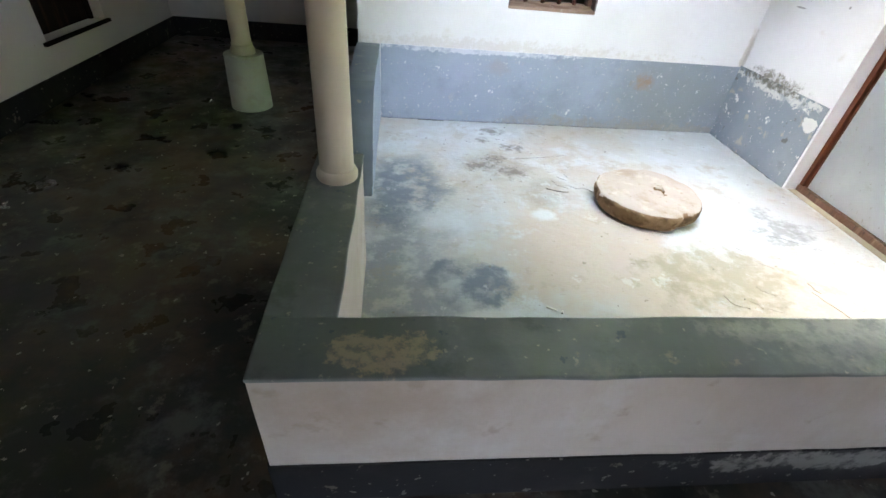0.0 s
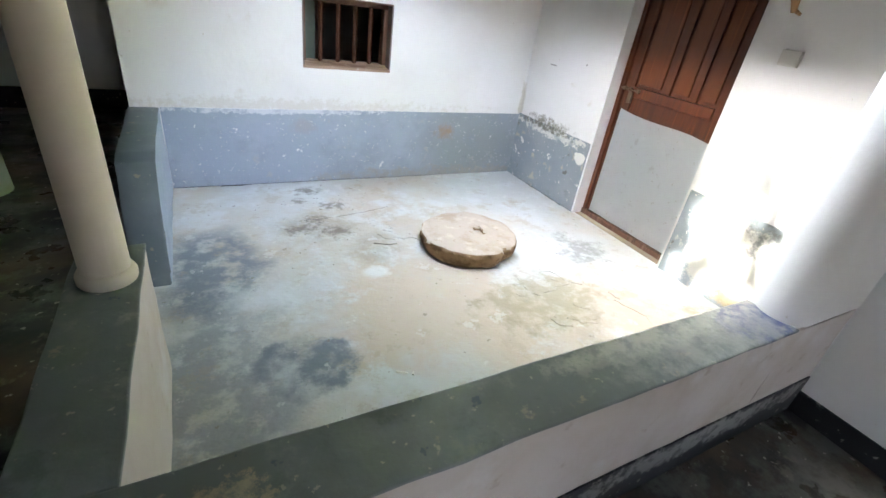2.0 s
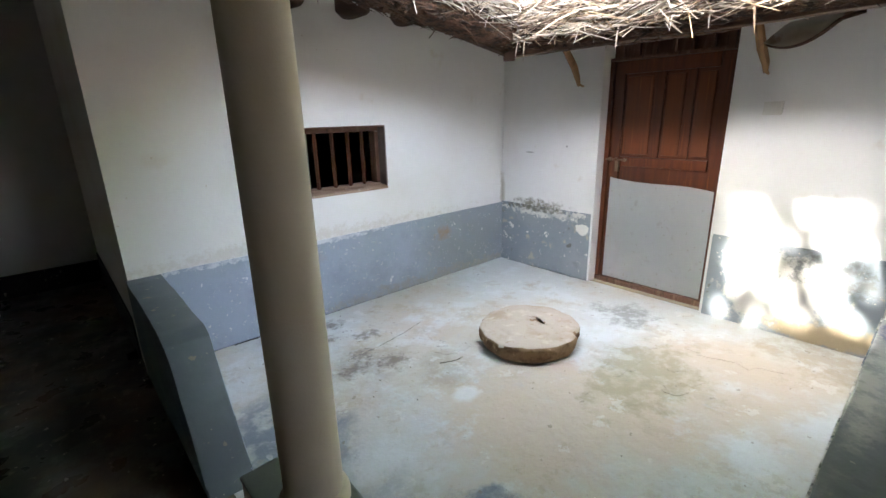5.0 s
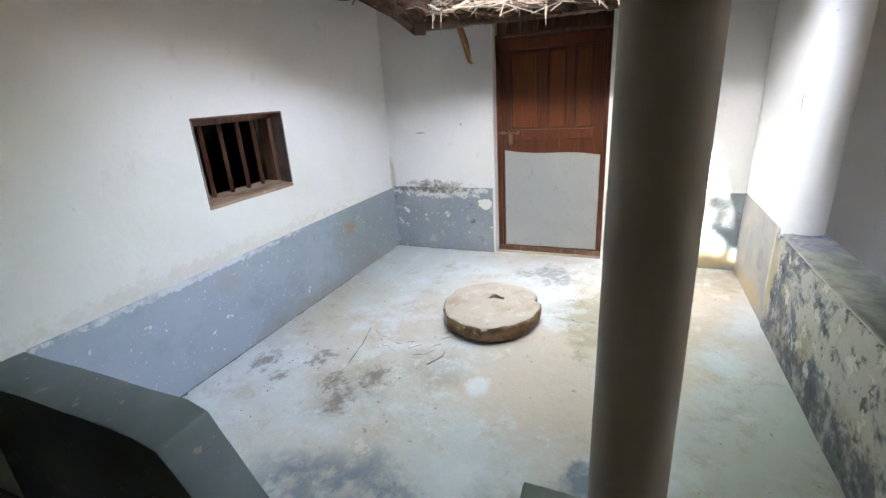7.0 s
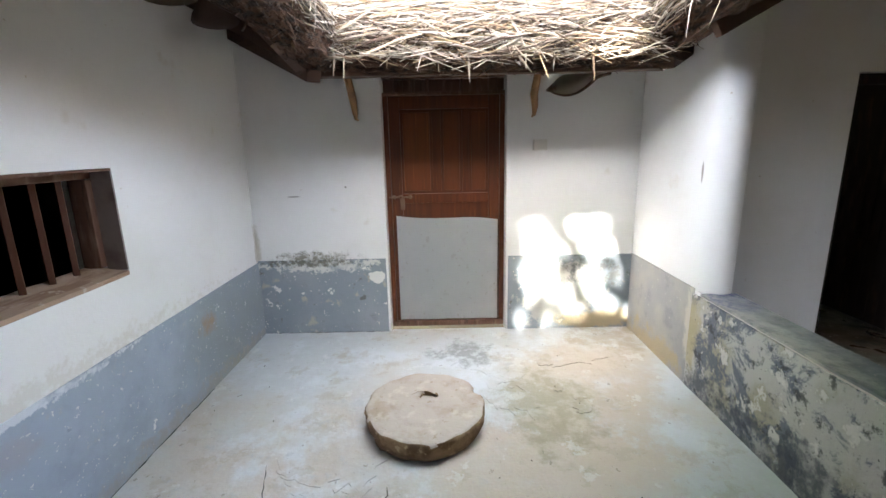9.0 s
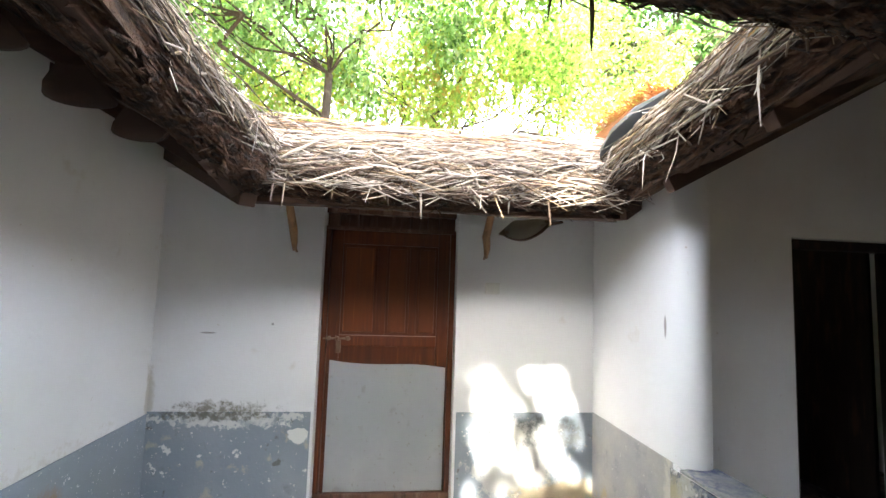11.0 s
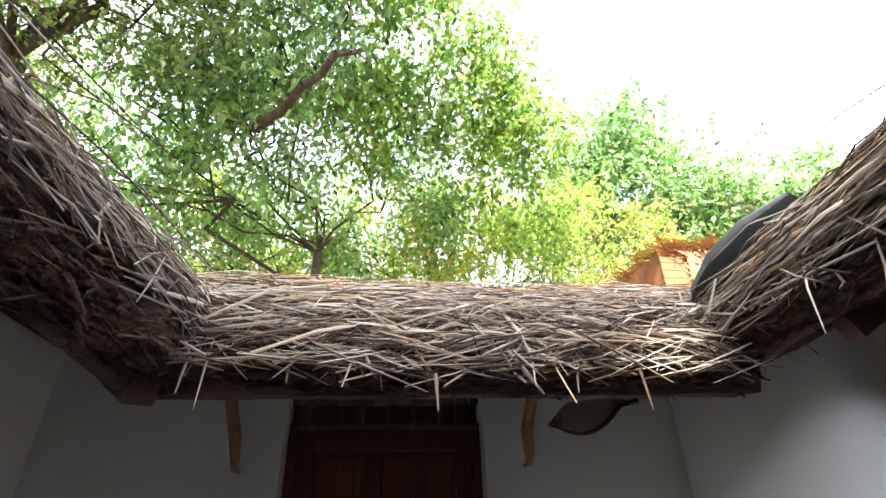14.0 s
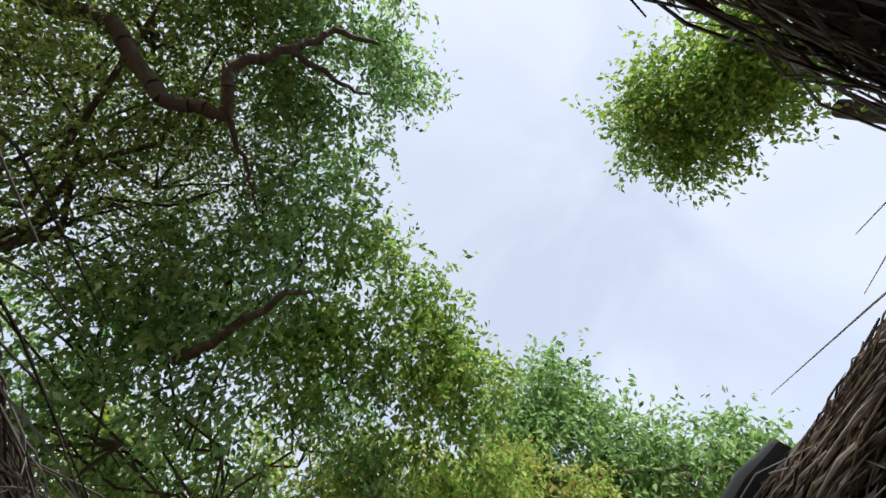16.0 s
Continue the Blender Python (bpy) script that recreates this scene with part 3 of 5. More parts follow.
HW = (4.62, 5.55, 0.46, 1.3)
structure("wall_hall_west", boxes((HX - 0.22, -1.9, 0, HX, HW[0], 4.46), (HX - 0.22, HW[1], 0, HX, 7.2, 4.46), (HX - 0.22, HW[0], 0, HX, HW[1], HW[2]), (HX - 0.22, HW[0], HW[3], HX, HW[1], 4.46)), M_WALL,
          "off-white hall wall with a low dark window opening", "wall")
structure("wall_hall_north", boxes((HX, HY, 0, 4.4, HY + 0.2, 4.4)), M_WALL, "dim white wall at the end of the hall", "wall")
# Unseen wall; its doorway is added to let daylight onto the veranda.
structure("wall_veranda_south", boxes((HX, -1.9, 0, 0.75, -1.7, 4.4), (1.17, -1.9, 0, 4.6, -1.7, 4.2), (0.75, -1.9, 1.95, 1.17, -1.7, 4.3)), M_WALL, "unseen plain white wall with a doorway added to light the veranda", "wall")
# Closing walls; the rooms' lack of light is painted into their colour.
structure("wall_room_east", joined(sloped((XE + 0.25, XE + 0.45), ((YN, 2.56), (HY, 3.98))), sloped((4.5, 4.7), ((-1.7, 3.9), (PY - 0.02, 2.4))), boxes((RX + 0.22, PY - 0.02, 0, 4.5, PY + 0.15, 2.36))), M_ROOM_SHADE, "walls of the closed rooms, their unlit darkness put into the colour", "wall")

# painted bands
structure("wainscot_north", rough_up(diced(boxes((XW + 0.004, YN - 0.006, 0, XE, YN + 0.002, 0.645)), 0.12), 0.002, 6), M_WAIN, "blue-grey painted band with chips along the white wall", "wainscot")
structure("wainscot_east", boxes((XE - 0.006, DY1 + 0.02, 0, XE + 0.002, YN - 0.006, 0.66), (XE - 0.006, YS + 0.006, 0, XE + 0.002, DY0 - 0.02, 0.66)), M_WAIN_E, "flaking grey painted band beside the wooden door", "wainscot")
structure("wainscot_south", boxes((2.33, YS - 0.002, 0, XE - 0.006, YS + 0.006, 0.665)), M_WAIN_S, "dull warm-grey painted band on the short wall", "wainscot")
structure("skirting_hall", boxes((HX, -1.7, 0, HX + 0.012, HY, 0.21), (HX + 0.012, HY - 0.012, 0, -0.185, HY, 0.22), (-0.197, NT, 0, -0.185, HY - 0.012, 0.3)), M_BLACK, "black painted skirting round the dark hall", "skirting")
structure("skirting_parapet", boxes((PX - 0.005, PY - 0.008, 0, RX, PY, 0.225), (PX - 0.008, PY, 0, PX, 2.38, 0.225)), M_BLACK, "chipped black skirting along the parapet", "skirting")
structure("skirting_side_room", boxes((RX - 0.008, JY1 + 0.02, 0, RX, PY - 0.008, 0.13)), M_BLACK, "peeling black skirting below the white wall", "skirting")

# ---- parapets ----
def parapet(name, x0, y0, x1, y1, label):
    t = thing(name, ((x0 + x1) / 2, (y0 + y1) / 2, 0), label, "parapet", kind="structure")
    part("body", rough_up(diced(boxes((x0, y0, 0, x1, y1, PT - 0.014)), 0.15), 0.006, 5), M_PARW, t)
    part("coping", rough_up(diced(bevelled(boxes((x0 - 0.004, y0 - 0.004, PT - 0.014, x1 + 0.004, y1 + 0.004, PT)), 0.006), 0.12), 0.006, 5), M_PAR, t, "dark green-grey painted coping with chipped spots")
    return t


south_par = parapet("parapet_south", PX, PY, 2.262, YS, "low white parapet with a chipped grey-green coping")
part("stained_face", rough_up(diced(boxes((XW + 0.002, YS + 0.001, 0, 2.335, YS + 0.012, PT - 0.02)), 0.12), 0.003, 6), M_MOSS, south_par, "mossy stained plaster face towards the court")
part("end_face", rough_up(diced(boxes((2.264, PY, 0, RX - 0.001, PY + 0.014, PT - 0.014)), 0.15), 0.003, 5), M_PARW, south_par)
west_par = parapet("parapet_west", PX, YS + 0.006, XW, 2.38, "low parapet carrying the cream column")
bm = bmesh.new()
prof = [(4.515, 0), (4.515, 0.645), (3.56, 0.628), (3.46, 0.60), (3.12, 0.06), (3.07, 0.0)]
sides = [[bm.verts.new((x, y, z)) for y, z in prof] for x in (PX + 0.01, XW)]
bm.faces.new(sides[0])
bm.faces.new(list(reversed(sides[1])))
for i in range(len(prof)):
    j = (i + 1) % len(prof)
    bm.faces.new((sides[0][i], sides[1][i], sides[1][j], sides[0][j]))
stub = structure("parapet_north_stub", rough_up(diced(bevelled(bm, 0.012), 0.14), 0.006, 5), M_WAIN, "blue-grey parapet stub that slopes down to the floor", "parapet", 40)
# Faces turned from the court get the darker copy, as they catch less light.
stub.data.materials.append(M_STUB)
for p in stub.data.polygons:
    p.material_index = 0 if p.normal.x > 0.6 else 1

# ---- columns ----
t = thing("column", (-0.092, 2.16, PT), "round cream painted column standing on the parapet", "column", "columns")
part("base_ring", turned(bmesh.new(), -0.092, 2.16, [(0.083, PT - 0.004), (0.088, PT + 0.008), (0.088, PT + 0.028), (0.081, PT + 0.042), (0.069, PT + 0.05)], 32), M_COL, t, smooth=50)
part("shaft", turned(bmesh.new(), -0.092, 2.16, [(0.072, PT + 0.046), (0.07, 1.2), (0.0665, 2.0), (0.065, 2.78)], 32), M_COL, t, smooth=50)
CX, CY = -1.185, 4.64
t = thing("column", (CX, CY, 0), "cream column on a pale green round pedestal in the hall", "column", "columns")
part("pedestal", turned(bmesh.new(), CX, CY, [(0.178, 0), (0.172, 0.2), (0.163, 0.44), (0.165, 0.45), (0.16, 0.465)], 32), M_PED, t, "pale green plastered pedestal", smooth=40)
part("base_ring", turned(bmesh.new(), CX, CY, [(0.10, 0.462), (0.102, 0.5), (0.085, 0.53), (0.09, 0.545), (0.08, 0.56)], 28), M_COL, t, smooth=40)
part("shaft", turned(bmesh.new(), CX, CY, [(0.08, 0.555), (0.076, 1.4), (0.07, 3.2)], 28), M_COL, t, smooth=50)

# ---- north window ----
t = thing("window_1", ((WX0 + WX1) / 2, YN, WZ0), "small window with dark wooden frame and vertical wooden bars", "window", kind="structure")
f0, f1 = YN + 0.1, YN + 0.19
bm = bmesh.new()
vs = [bm.verts.new(p) for p in ((WX0 + 0.002, YN - 0.003, WZ0 + 0.002), (WX1 - 0.002, YN - 0.003, WZ0 + 0.002), (WX1 - 0.002, f1, WZ0 + 0.002), (WX0 + 0.002, f1, WZ0 + 0.002),
                                (WX0 + 0.002, YN - 0.003, WZ0 + 0.022), (WX1 - 0.002, YN - 0.003, WZ0 + 0.022), (WX1 - 0.002, f1, WZ0 + 0.05), (WX0 + 0.002, f1, WZ0 + 0.05))]
for f in ((0, 3, 2, 1), (4, 5, 6, 7), (0, 1, 5, 4), (1, 2, 6, 5), (2, 3, 7, 6), (3, 0, 4, 7)):
    bm.faces.new([vs[i] for i in f])
part("sill", rough_up(diced(bm, 0.1), 0.003, 9), M_SILL, t, "worn light brown wooden sill")
part("lintel", bevelled(boxes((WX0 + 0.002, YN - 0.002, WZ1 - 0.014, WX1 - 0.002, f0 - 0.002, WZ1 - 0.002)), 0.003), M_FRAME, t)
for x in (WX0 + 0.002, WX1 - 0.012):
    part("reveal", boxes((x, YN - 0.002, WZ0 + 0.03, x + 0.01, f0 - 0.002, WZ1 - 0.0145)), M_REVEAL, t, "grey-brown painted reveal")
for x in (WX0 + 0.002, WX1 - 0.045):
    part("jamb", bevelled(boxes((x, f0, WZ0 + 0.046, x + 0.043, f1, WZ1 - 0.052)), 0.005), M_FRAME, t)
part("head", bevelled(boxes((WX0 + 0.002, f0, WZ1 - 0.05, WX1 - 0.002, f1, WZ1 - 0.003)), 0.005), M_FRAME, t)
for x in (1.22, 1.37, 1.515, 1.65):
    bm = bmesh.new()
    box(bm, x - 0.013, f0 + 0.03, WZ0 + 0.04, x + 0.013, f0 + 0.056, WZ1 - 0.048)
    bmesh.ops.rotate(bm, verts=bm.verts, cent=(x, f0 + 0.043, 1.2), matrix=Matrix.Rotation(radians(45), 3, "Z"))
    part("bar", bevelled(bm, 0.003), M_BAR, t)
part("shutter", bevelled(boxes((WX0 - 0.02, f1 + 0.08, WZ0 + 0.02, WX0 + 0.16, f1 + 0.1, WZ1 - 0.02)), 0.004), M_SHUT, t, "half-open dull green shutter inside")

# ---- east door ----
t = thing("door_1", (XE, (DY0 + DY1) / 2, 0), "closed red-brown panelled wooden door patched with a metal sheet", "door", kind="structure")
dx = XE + 0.12
part("threshold", bevelled(boxes((dx - 0.02, DY0 + 0.002, 0.0, dx + 0.1, DY1 - 0.002, 0.048)), 0.006), M_FRAME, t, "worn grey-brown wooden threshold")
for y0, y1 in ((DY0 + 0.002, DY0 + 0.042), (DY1 - 0.042, DY1 - 0.002)):
    part("post", bevelled(boxes((dx - 0.01, y0, 0.05, dx + 0.09, y1, 1.985)), 0.005), M_DOOR, t)
vent = part("transom", bevelled(boxes((dx - 0.015, DY0 + 0.002, 1.986, dx + 0.09, DY1 - 0.002, 2.012), (dx - 0.015, DY0 + 0.002, 2.112, dx + 0.09, DY1 - 0.002, DTOP - 0.002)), 0.004), M_FRAME, t, "weathered lattice above the door")
part("transom_board", boxes((dx + 0.055, DY0 + 0.004, 2.013, dx + 0.075, DY1 - 0.004, 2.111)), M_FRAME, vent)
for k in range(7):
    y = DY0 + 0.06 + k * 0.14
    part("transom_bar", bevelled(boxes((dx + 0.01, y, 2.012, dx + 0.05, y + 0.025 + 0.05 * (k in (0, 6)), 2.112)), 0.003), M_FRAME, vent)
# Unseen dark board added to stop daylight leaking round the door.
part("light_stop_board", boxes((dx + 0.1, DY0 + 0.0005, 0.0, dx + 0.125, DY1 - 0.0005, DTOP - 0.001)), M_DARK, t)
ly0, ly1, lz0, lz1 = DY0 + 0.044, DY1 - 0.044, 0.05, 1.983
leaf = part("leaf", boxes((dx + 0.035, ly0, lz0, dx + 0.055, ly1, lz1)), M_DOOR, t)
for y0, y1, z0, z1 in ((ly0, ly0 + 0.09, lz0, lz1), (ly1 - 0.09, ly1, lz0, lz1)):
    part("stile", bevelled(boxes((dx + 0.015, y0, z0, dx + 0.035, y1, z1)), 0.003), M_DOOR, leaf)
for z0, z1 in ((lz0, 0.2), (0.78, 0.86), (1.11, 1.19), (1.88, lz1)):
    part("rail", bevelled(boxes((dx + (0.006 if z0 > 1.0 else 0.016), ly0 + 0.091, z0, dx + 0.035, ly1 - 0.091, z1)), 0.004), M_DOOR, leaf)
span = ly1 - ly0 - 0.182
for a, b in ((0.36, 0.46), (0.70, 0.78)):
    part("muntin", bevelled(boxes((dx + 0.017, ly1 - 0.091 - span * b, 1.191, dx + 0.035, ly1 - 0.091 - span * a, 1.879)), 0.003), M_DOOR, leaf)
for a, b in ((0.0, 0.36), (0.46, 0.70), (0.78, 1.0)):
    part("panel", bevelled(boxes((dx + 0.024, ly1 - 0.091 - span * b + 0.02, 1.215, dx + 0.036, ly1 - 0.091 - span * a - 0.02, 1.855)), 0.006), M_PANEL, leaf)
bm = bmesh.new()
top = [(ly1 - 0.03 - (ly1 - ly0 - 0.04) * i / 16, 1.005 - 0.05 * (i / 16) - 0.012 * math.sin(i / 16 * 6.0)) for i in range(17)]
lo = [bm.verts.new((dx + 0.004 + 0.003 * math.sin(i), y, 0.056)) for i, (y, z) in enumerate(top)]
md = [bm.verts.new((dx + 0.005 - 0.004 * math.sin(i * 0.7), y, 0.55)) for i, (y, z) in enumerate(top)]
hi = [bm.verts.new((dx + 0.006 - 0.004 * math.sin(i * 0.9), y, z)) for i, (y, z) in enumerate(top)]
for a, b in ((lo, md), (md, hi)):
    for i in range(16):
        bm.faces.new((a[i], a[i + 1], b[i + 1], b[i]))
bmesh.ops.solidify(bm, geom=list(bm.faces), thickness=0.003)
part("metal_patch", bm, M_TIN, leaf, "grey metal sheet nailed over the lower half", smooth=40)
bolt = part("bolt", bmesh.new(), M_STEEL, t, "rusty steel sliding bolt")
bm = bmesh.new()
rod(bm, (dx - 0.006, DY1 - 0.02, 1.165), (dx - 0.006, DY1 - 0.22, 1.165), 0.008, 0.008, 8)
for y in (DY1 - 0.06, DY1 - 0.12, DY1 - 0.2):
    box(bm, dx - 0.016, y - 0.012, 1.15, dx + 0.015, y + 0.012, 1.18)
box(bm, dx - 0.012, DY1 - 0.15, 1.06, dx + 0.012, DY1 - 0.115, 1.15)
bmesh.ops.translate(bm, verts=bm.verts, vec=-BASE[bolt.name])
bm.to_mesh(bolt.data)
bm.free()

# ---- side room doorway ----
t = thing("door_2", (RX, (JY0 + JY1) / 2, 0), "open dark wooden door and frame of the unlit side room", "door", kind="structure")
for y0, y1 in ((JY0 + 0.002, JY0 + 0.07), (JY1 - 0.07, JY1 - 0.002)):
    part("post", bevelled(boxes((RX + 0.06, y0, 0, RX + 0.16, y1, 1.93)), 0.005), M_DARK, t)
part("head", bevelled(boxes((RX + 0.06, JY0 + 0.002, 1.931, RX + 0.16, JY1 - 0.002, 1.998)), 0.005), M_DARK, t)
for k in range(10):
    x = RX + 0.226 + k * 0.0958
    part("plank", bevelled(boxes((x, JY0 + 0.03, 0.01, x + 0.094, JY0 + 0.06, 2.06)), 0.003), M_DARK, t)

# ---- hall window ----
t = thing("window_2", (HX, (HW[0] + HW[1]) / 2, HW[2]), "dark unlit wooden window in the hall wall", "window", kind="structure")
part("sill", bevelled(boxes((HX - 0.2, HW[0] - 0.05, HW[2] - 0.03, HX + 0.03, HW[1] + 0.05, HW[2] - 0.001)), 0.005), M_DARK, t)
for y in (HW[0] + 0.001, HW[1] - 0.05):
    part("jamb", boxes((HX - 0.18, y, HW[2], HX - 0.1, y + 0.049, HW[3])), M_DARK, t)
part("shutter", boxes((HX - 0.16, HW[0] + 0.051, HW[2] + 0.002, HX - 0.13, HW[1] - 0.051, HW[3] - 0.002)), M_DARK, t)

# ---- millstone ----
bm = bmesh.new()
SX, SY, SEG = 1.932, 3.048, 56
def srad(a):
    n = noise.noise(Vector((math.cos(a) * 1.3, math.sin(a) * 1.3, 3.0)))
    return 0.349 * (1 + 0.05 * n - 0.12 * math.exp(-((a - 5.1) / 0.15) ** 2) + 0.03 * noise.noise(Vector((math.cos(a) * 4, math.sin(a) * 4, 1.0))))
prof = [(0.86, 0.0), (0.92, 0.02), (0.97, 0.05), (0.99, 0.085), (1.0, 0.115), (0.98, 0.132), (0.94, 0.138), (0.8, 0.141), (0.66, 0.1445), (0.62, 0.139), (0.58, 0.1445), (0.45, 0.146), (0.3, 0.147)]
rings = []
for k, z in prof:
    rings.append([bm.verts.new((SX + srad(a) * k * math.cos(a) * 1.06, SY + srad(a) * k * math.sin(a) * 0.98, z)) for a in [2 * math.pi * i / SEG for i in range(SEG)]])
for rr, z in ((0.06, 0.145), (0.052, 0.128), (0.046, 0.118)):
    rings.append([bm.verts.new((SX + 0.08 + rr * 0.75 * math.copysign(abs(math.cos(a)) ** 0.7, math.cos(a)), SY - 0.02 + rr * math.copysign(abs(math.sin(a)) ** 0.7, math.sin(a)), z)) for a in [2 * math.pi * i / SEG for i in range(SEG)]])
for a, b in zip(rings, rings[1:]):
    for i in range(SEG):
        j = (i + 1) % SEG
        bm.faces.new((a[i], a[j], b[j], b[i]))
bm.faces.new(rings[-1])
bm.faces.new(list(reversed(rings[0])))
for v in bm.verts:
    if v.co.z > 0.01:
        v.co += noise.noise_vector(v.co * 11) * 0.009 + noise.noise_vector(v.co * 26) * (0.014 if v.co.z < 0.13 else 0.003)
stone = tagged(new("millstone", mesh_of("millstone", bm, M_STONE, 50)), "round sandy millstone with a hole lying on the court floor", "millstone")
stone.data.materials.append(M_STONE_SIDE)
for p in stone.data.polygons:
    p.material_index = 1 if p.normal.z < 0.55 else 0

# ---- switch box ----
t = thing("switch_box", (XE, 2.135, 1.53), "small yellowed white electrical box on the wall", "switch box")
part("box", bevelled(boxes((XE - 0.03, 2.08, 1.531, XE - 0.0005, 2.188, 1.617)), 0.004), M_PLASTIC, t)
part("cover", bevelled(boxes((XE - 0.036, 2.086, 1.537, XE - 0.0305, 2.182, 1.604)), 0.002), M_PLASTIC, t)

# ---- roofs ----
PITCH = 0.55
ZU = 2.06   # underside of the thatch at the eave line


def roof_slab(bm, pts, thick):
    lowv = [bm.verts.new(p) for p in pts]
    up = [bm.verts.new((p[0], p[1], p[2] + thick)) for p in pts]
    bm.faces.new(lowv)
    bm.faces.new(list(reversed(up)))
    for i in range(len(pts)):
        j = (i + 1) % len(pts)
        bm.faces.new((lowv[i], lowv[j], up[j], up[i]))


def zu(d):
    return ZU + PITCH * d


THICK = 0.13
EC, WC, NC, SC = 0.82, W_EAVE + 2.9, 7.1 - N_EAVE, S_EAVE + 1.8
north_roof = thing("thatched_roof", (1.7, N_EAVE, ZU), "thatched roof slope on dark rafters above the white wall", "roof", "court roofs")
south_roof = thing("thatched_roof", (1.7, S_EAVE, ZU), "thatched roof slope with dark sheeting under its straw", "roof", "court roofs")
west_roof = thing("thatched_roof", (W_EAVE, 2.6, ZU), "thatched roof slope over the hall side of the court", "roof", "court roofs")
east_roof = thing("thatched_roof", (E_EAVE, 2.6, ZU), "low thatched roof above the wooden door", "roof", "court roofs")
bm = bmesh.new()
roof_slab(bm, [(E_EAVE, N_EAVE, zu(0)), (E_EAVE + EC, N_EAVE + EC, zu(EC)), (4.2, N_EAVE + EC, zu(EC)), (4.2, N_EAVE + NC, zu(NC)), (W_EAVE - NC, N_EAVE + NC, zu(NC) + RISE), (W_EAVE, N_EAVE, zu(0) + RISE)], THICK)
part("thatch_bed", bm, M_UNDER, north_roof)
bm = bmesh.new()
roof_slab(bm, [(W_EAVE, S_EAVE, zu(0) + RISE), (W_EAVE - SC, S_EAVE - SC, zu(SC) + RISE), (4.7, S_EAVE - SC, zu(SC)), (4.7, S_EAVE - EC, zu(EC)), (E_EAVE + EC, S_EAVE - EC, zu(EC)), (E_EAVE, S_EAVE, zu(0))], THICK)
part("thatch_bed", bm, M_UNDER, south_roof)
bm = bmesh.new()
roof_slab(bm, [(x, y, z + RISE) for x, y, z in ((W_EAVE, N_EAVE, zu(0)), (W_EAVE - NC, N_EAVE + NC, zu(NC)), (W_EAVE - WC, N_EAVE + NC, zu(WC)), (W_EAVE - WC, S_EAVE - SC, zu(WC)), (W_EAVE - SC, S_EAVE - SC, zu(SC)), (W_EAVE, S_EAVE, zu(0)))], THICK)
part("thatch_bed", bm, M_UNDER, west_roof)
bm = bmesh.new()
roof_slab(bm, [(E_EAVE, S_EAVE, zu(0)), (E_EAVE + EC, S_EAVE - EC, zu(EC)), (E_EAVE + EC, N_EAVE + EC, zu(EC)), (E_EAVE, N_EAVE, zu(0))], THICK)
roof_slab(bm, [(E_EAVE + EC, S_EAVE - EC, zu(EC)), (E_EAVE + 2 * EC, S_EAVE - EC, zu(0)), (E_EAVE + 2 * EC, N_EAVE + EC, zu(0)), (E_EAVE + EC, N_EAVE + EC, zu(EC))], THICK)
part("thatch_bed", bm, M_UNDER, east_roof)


# thatch: a dark roll along each eave and loose straw over it
EAVE_PROFILE = [(0.10, -0.035), (0.02, -0.05), (-0.05, -0.02), (-0.085, 0.05), (-0.07, 0.14), (0.02, 0.225), (0.30, 0.37), (0.86, 0.675)]


def eave_point(u, lift=0.0):
    """Place across the eave: inward offset and height, and the outward normal."""
    k = min(max(u, 0.0), 0.9999) * (len(EAVE_PROFILE) - 1)
    i = int(k)
    f = k - i
    (a, b), (c, d) = EAVE_PROFILE[i], EAVE_PROFILE[i + 1]
    tx, tz = c - a, d - b
    q = math.hypot(tx, tz)
    nx, nz = -tz / q, tx / q
    return a + tx * f + nx * lift, b + tz * f + nz * lift, (tx / q, tz / q), (nx, nz)


def eave_frame(side):
    """Start corner, way along the eave, way up the slope and the length."""
    z = ZU + LIFT[side]
    fall = -RISE / (E_EAVE - W_EAVE)
    if side == "E":
        return Vector((E_EAVE, S_EAVE, z)), Vector((0, 1, 0)), Vector((1, 0, 0)), N_EAVE - S_EAVE
    if side == "W":
        return Vector((W_EAVE + 0.1, S_EAVE, z + RISE)), Vector((-0.1, 1, 0)), Vector((-1, 0, 0)), N_EAVE - S_EAVE
    if side == "N":
        return Vector((W_EAVE, N_EAVE + 0.14, z + RISE)), Vector((1, -0.127, fall)), Vector((0, 1, 0)), E_EAVE - W_EAVE
    return Vector((W_EAVE, S_EAVE, z + RISE)), Vector((1, 0, fall)), Vector((0, -1, 0)), E_EAVE - W_EAVE


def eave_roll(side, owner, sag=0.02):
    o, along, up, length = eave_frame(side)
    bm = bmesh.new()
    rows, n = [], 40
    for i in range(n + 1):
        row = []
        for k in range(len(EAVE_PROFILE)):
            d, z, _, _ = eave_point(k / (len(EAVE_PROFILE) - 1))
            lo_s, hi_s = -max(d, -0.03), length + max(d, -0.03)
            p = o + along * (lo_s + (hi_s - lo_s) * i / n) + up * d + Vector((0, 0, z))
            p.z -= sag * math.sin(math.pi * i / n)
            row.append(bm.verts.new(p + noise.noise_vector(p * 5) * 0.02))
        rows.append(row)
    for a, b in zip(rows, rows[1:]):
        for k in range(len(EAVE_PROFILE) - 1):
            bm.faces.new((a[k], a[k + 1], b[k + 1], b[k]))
    part("eave_roll", bm, M_UNDER, owner, "packed thatch along the eave, darkened in colour for shade", smooth=70)


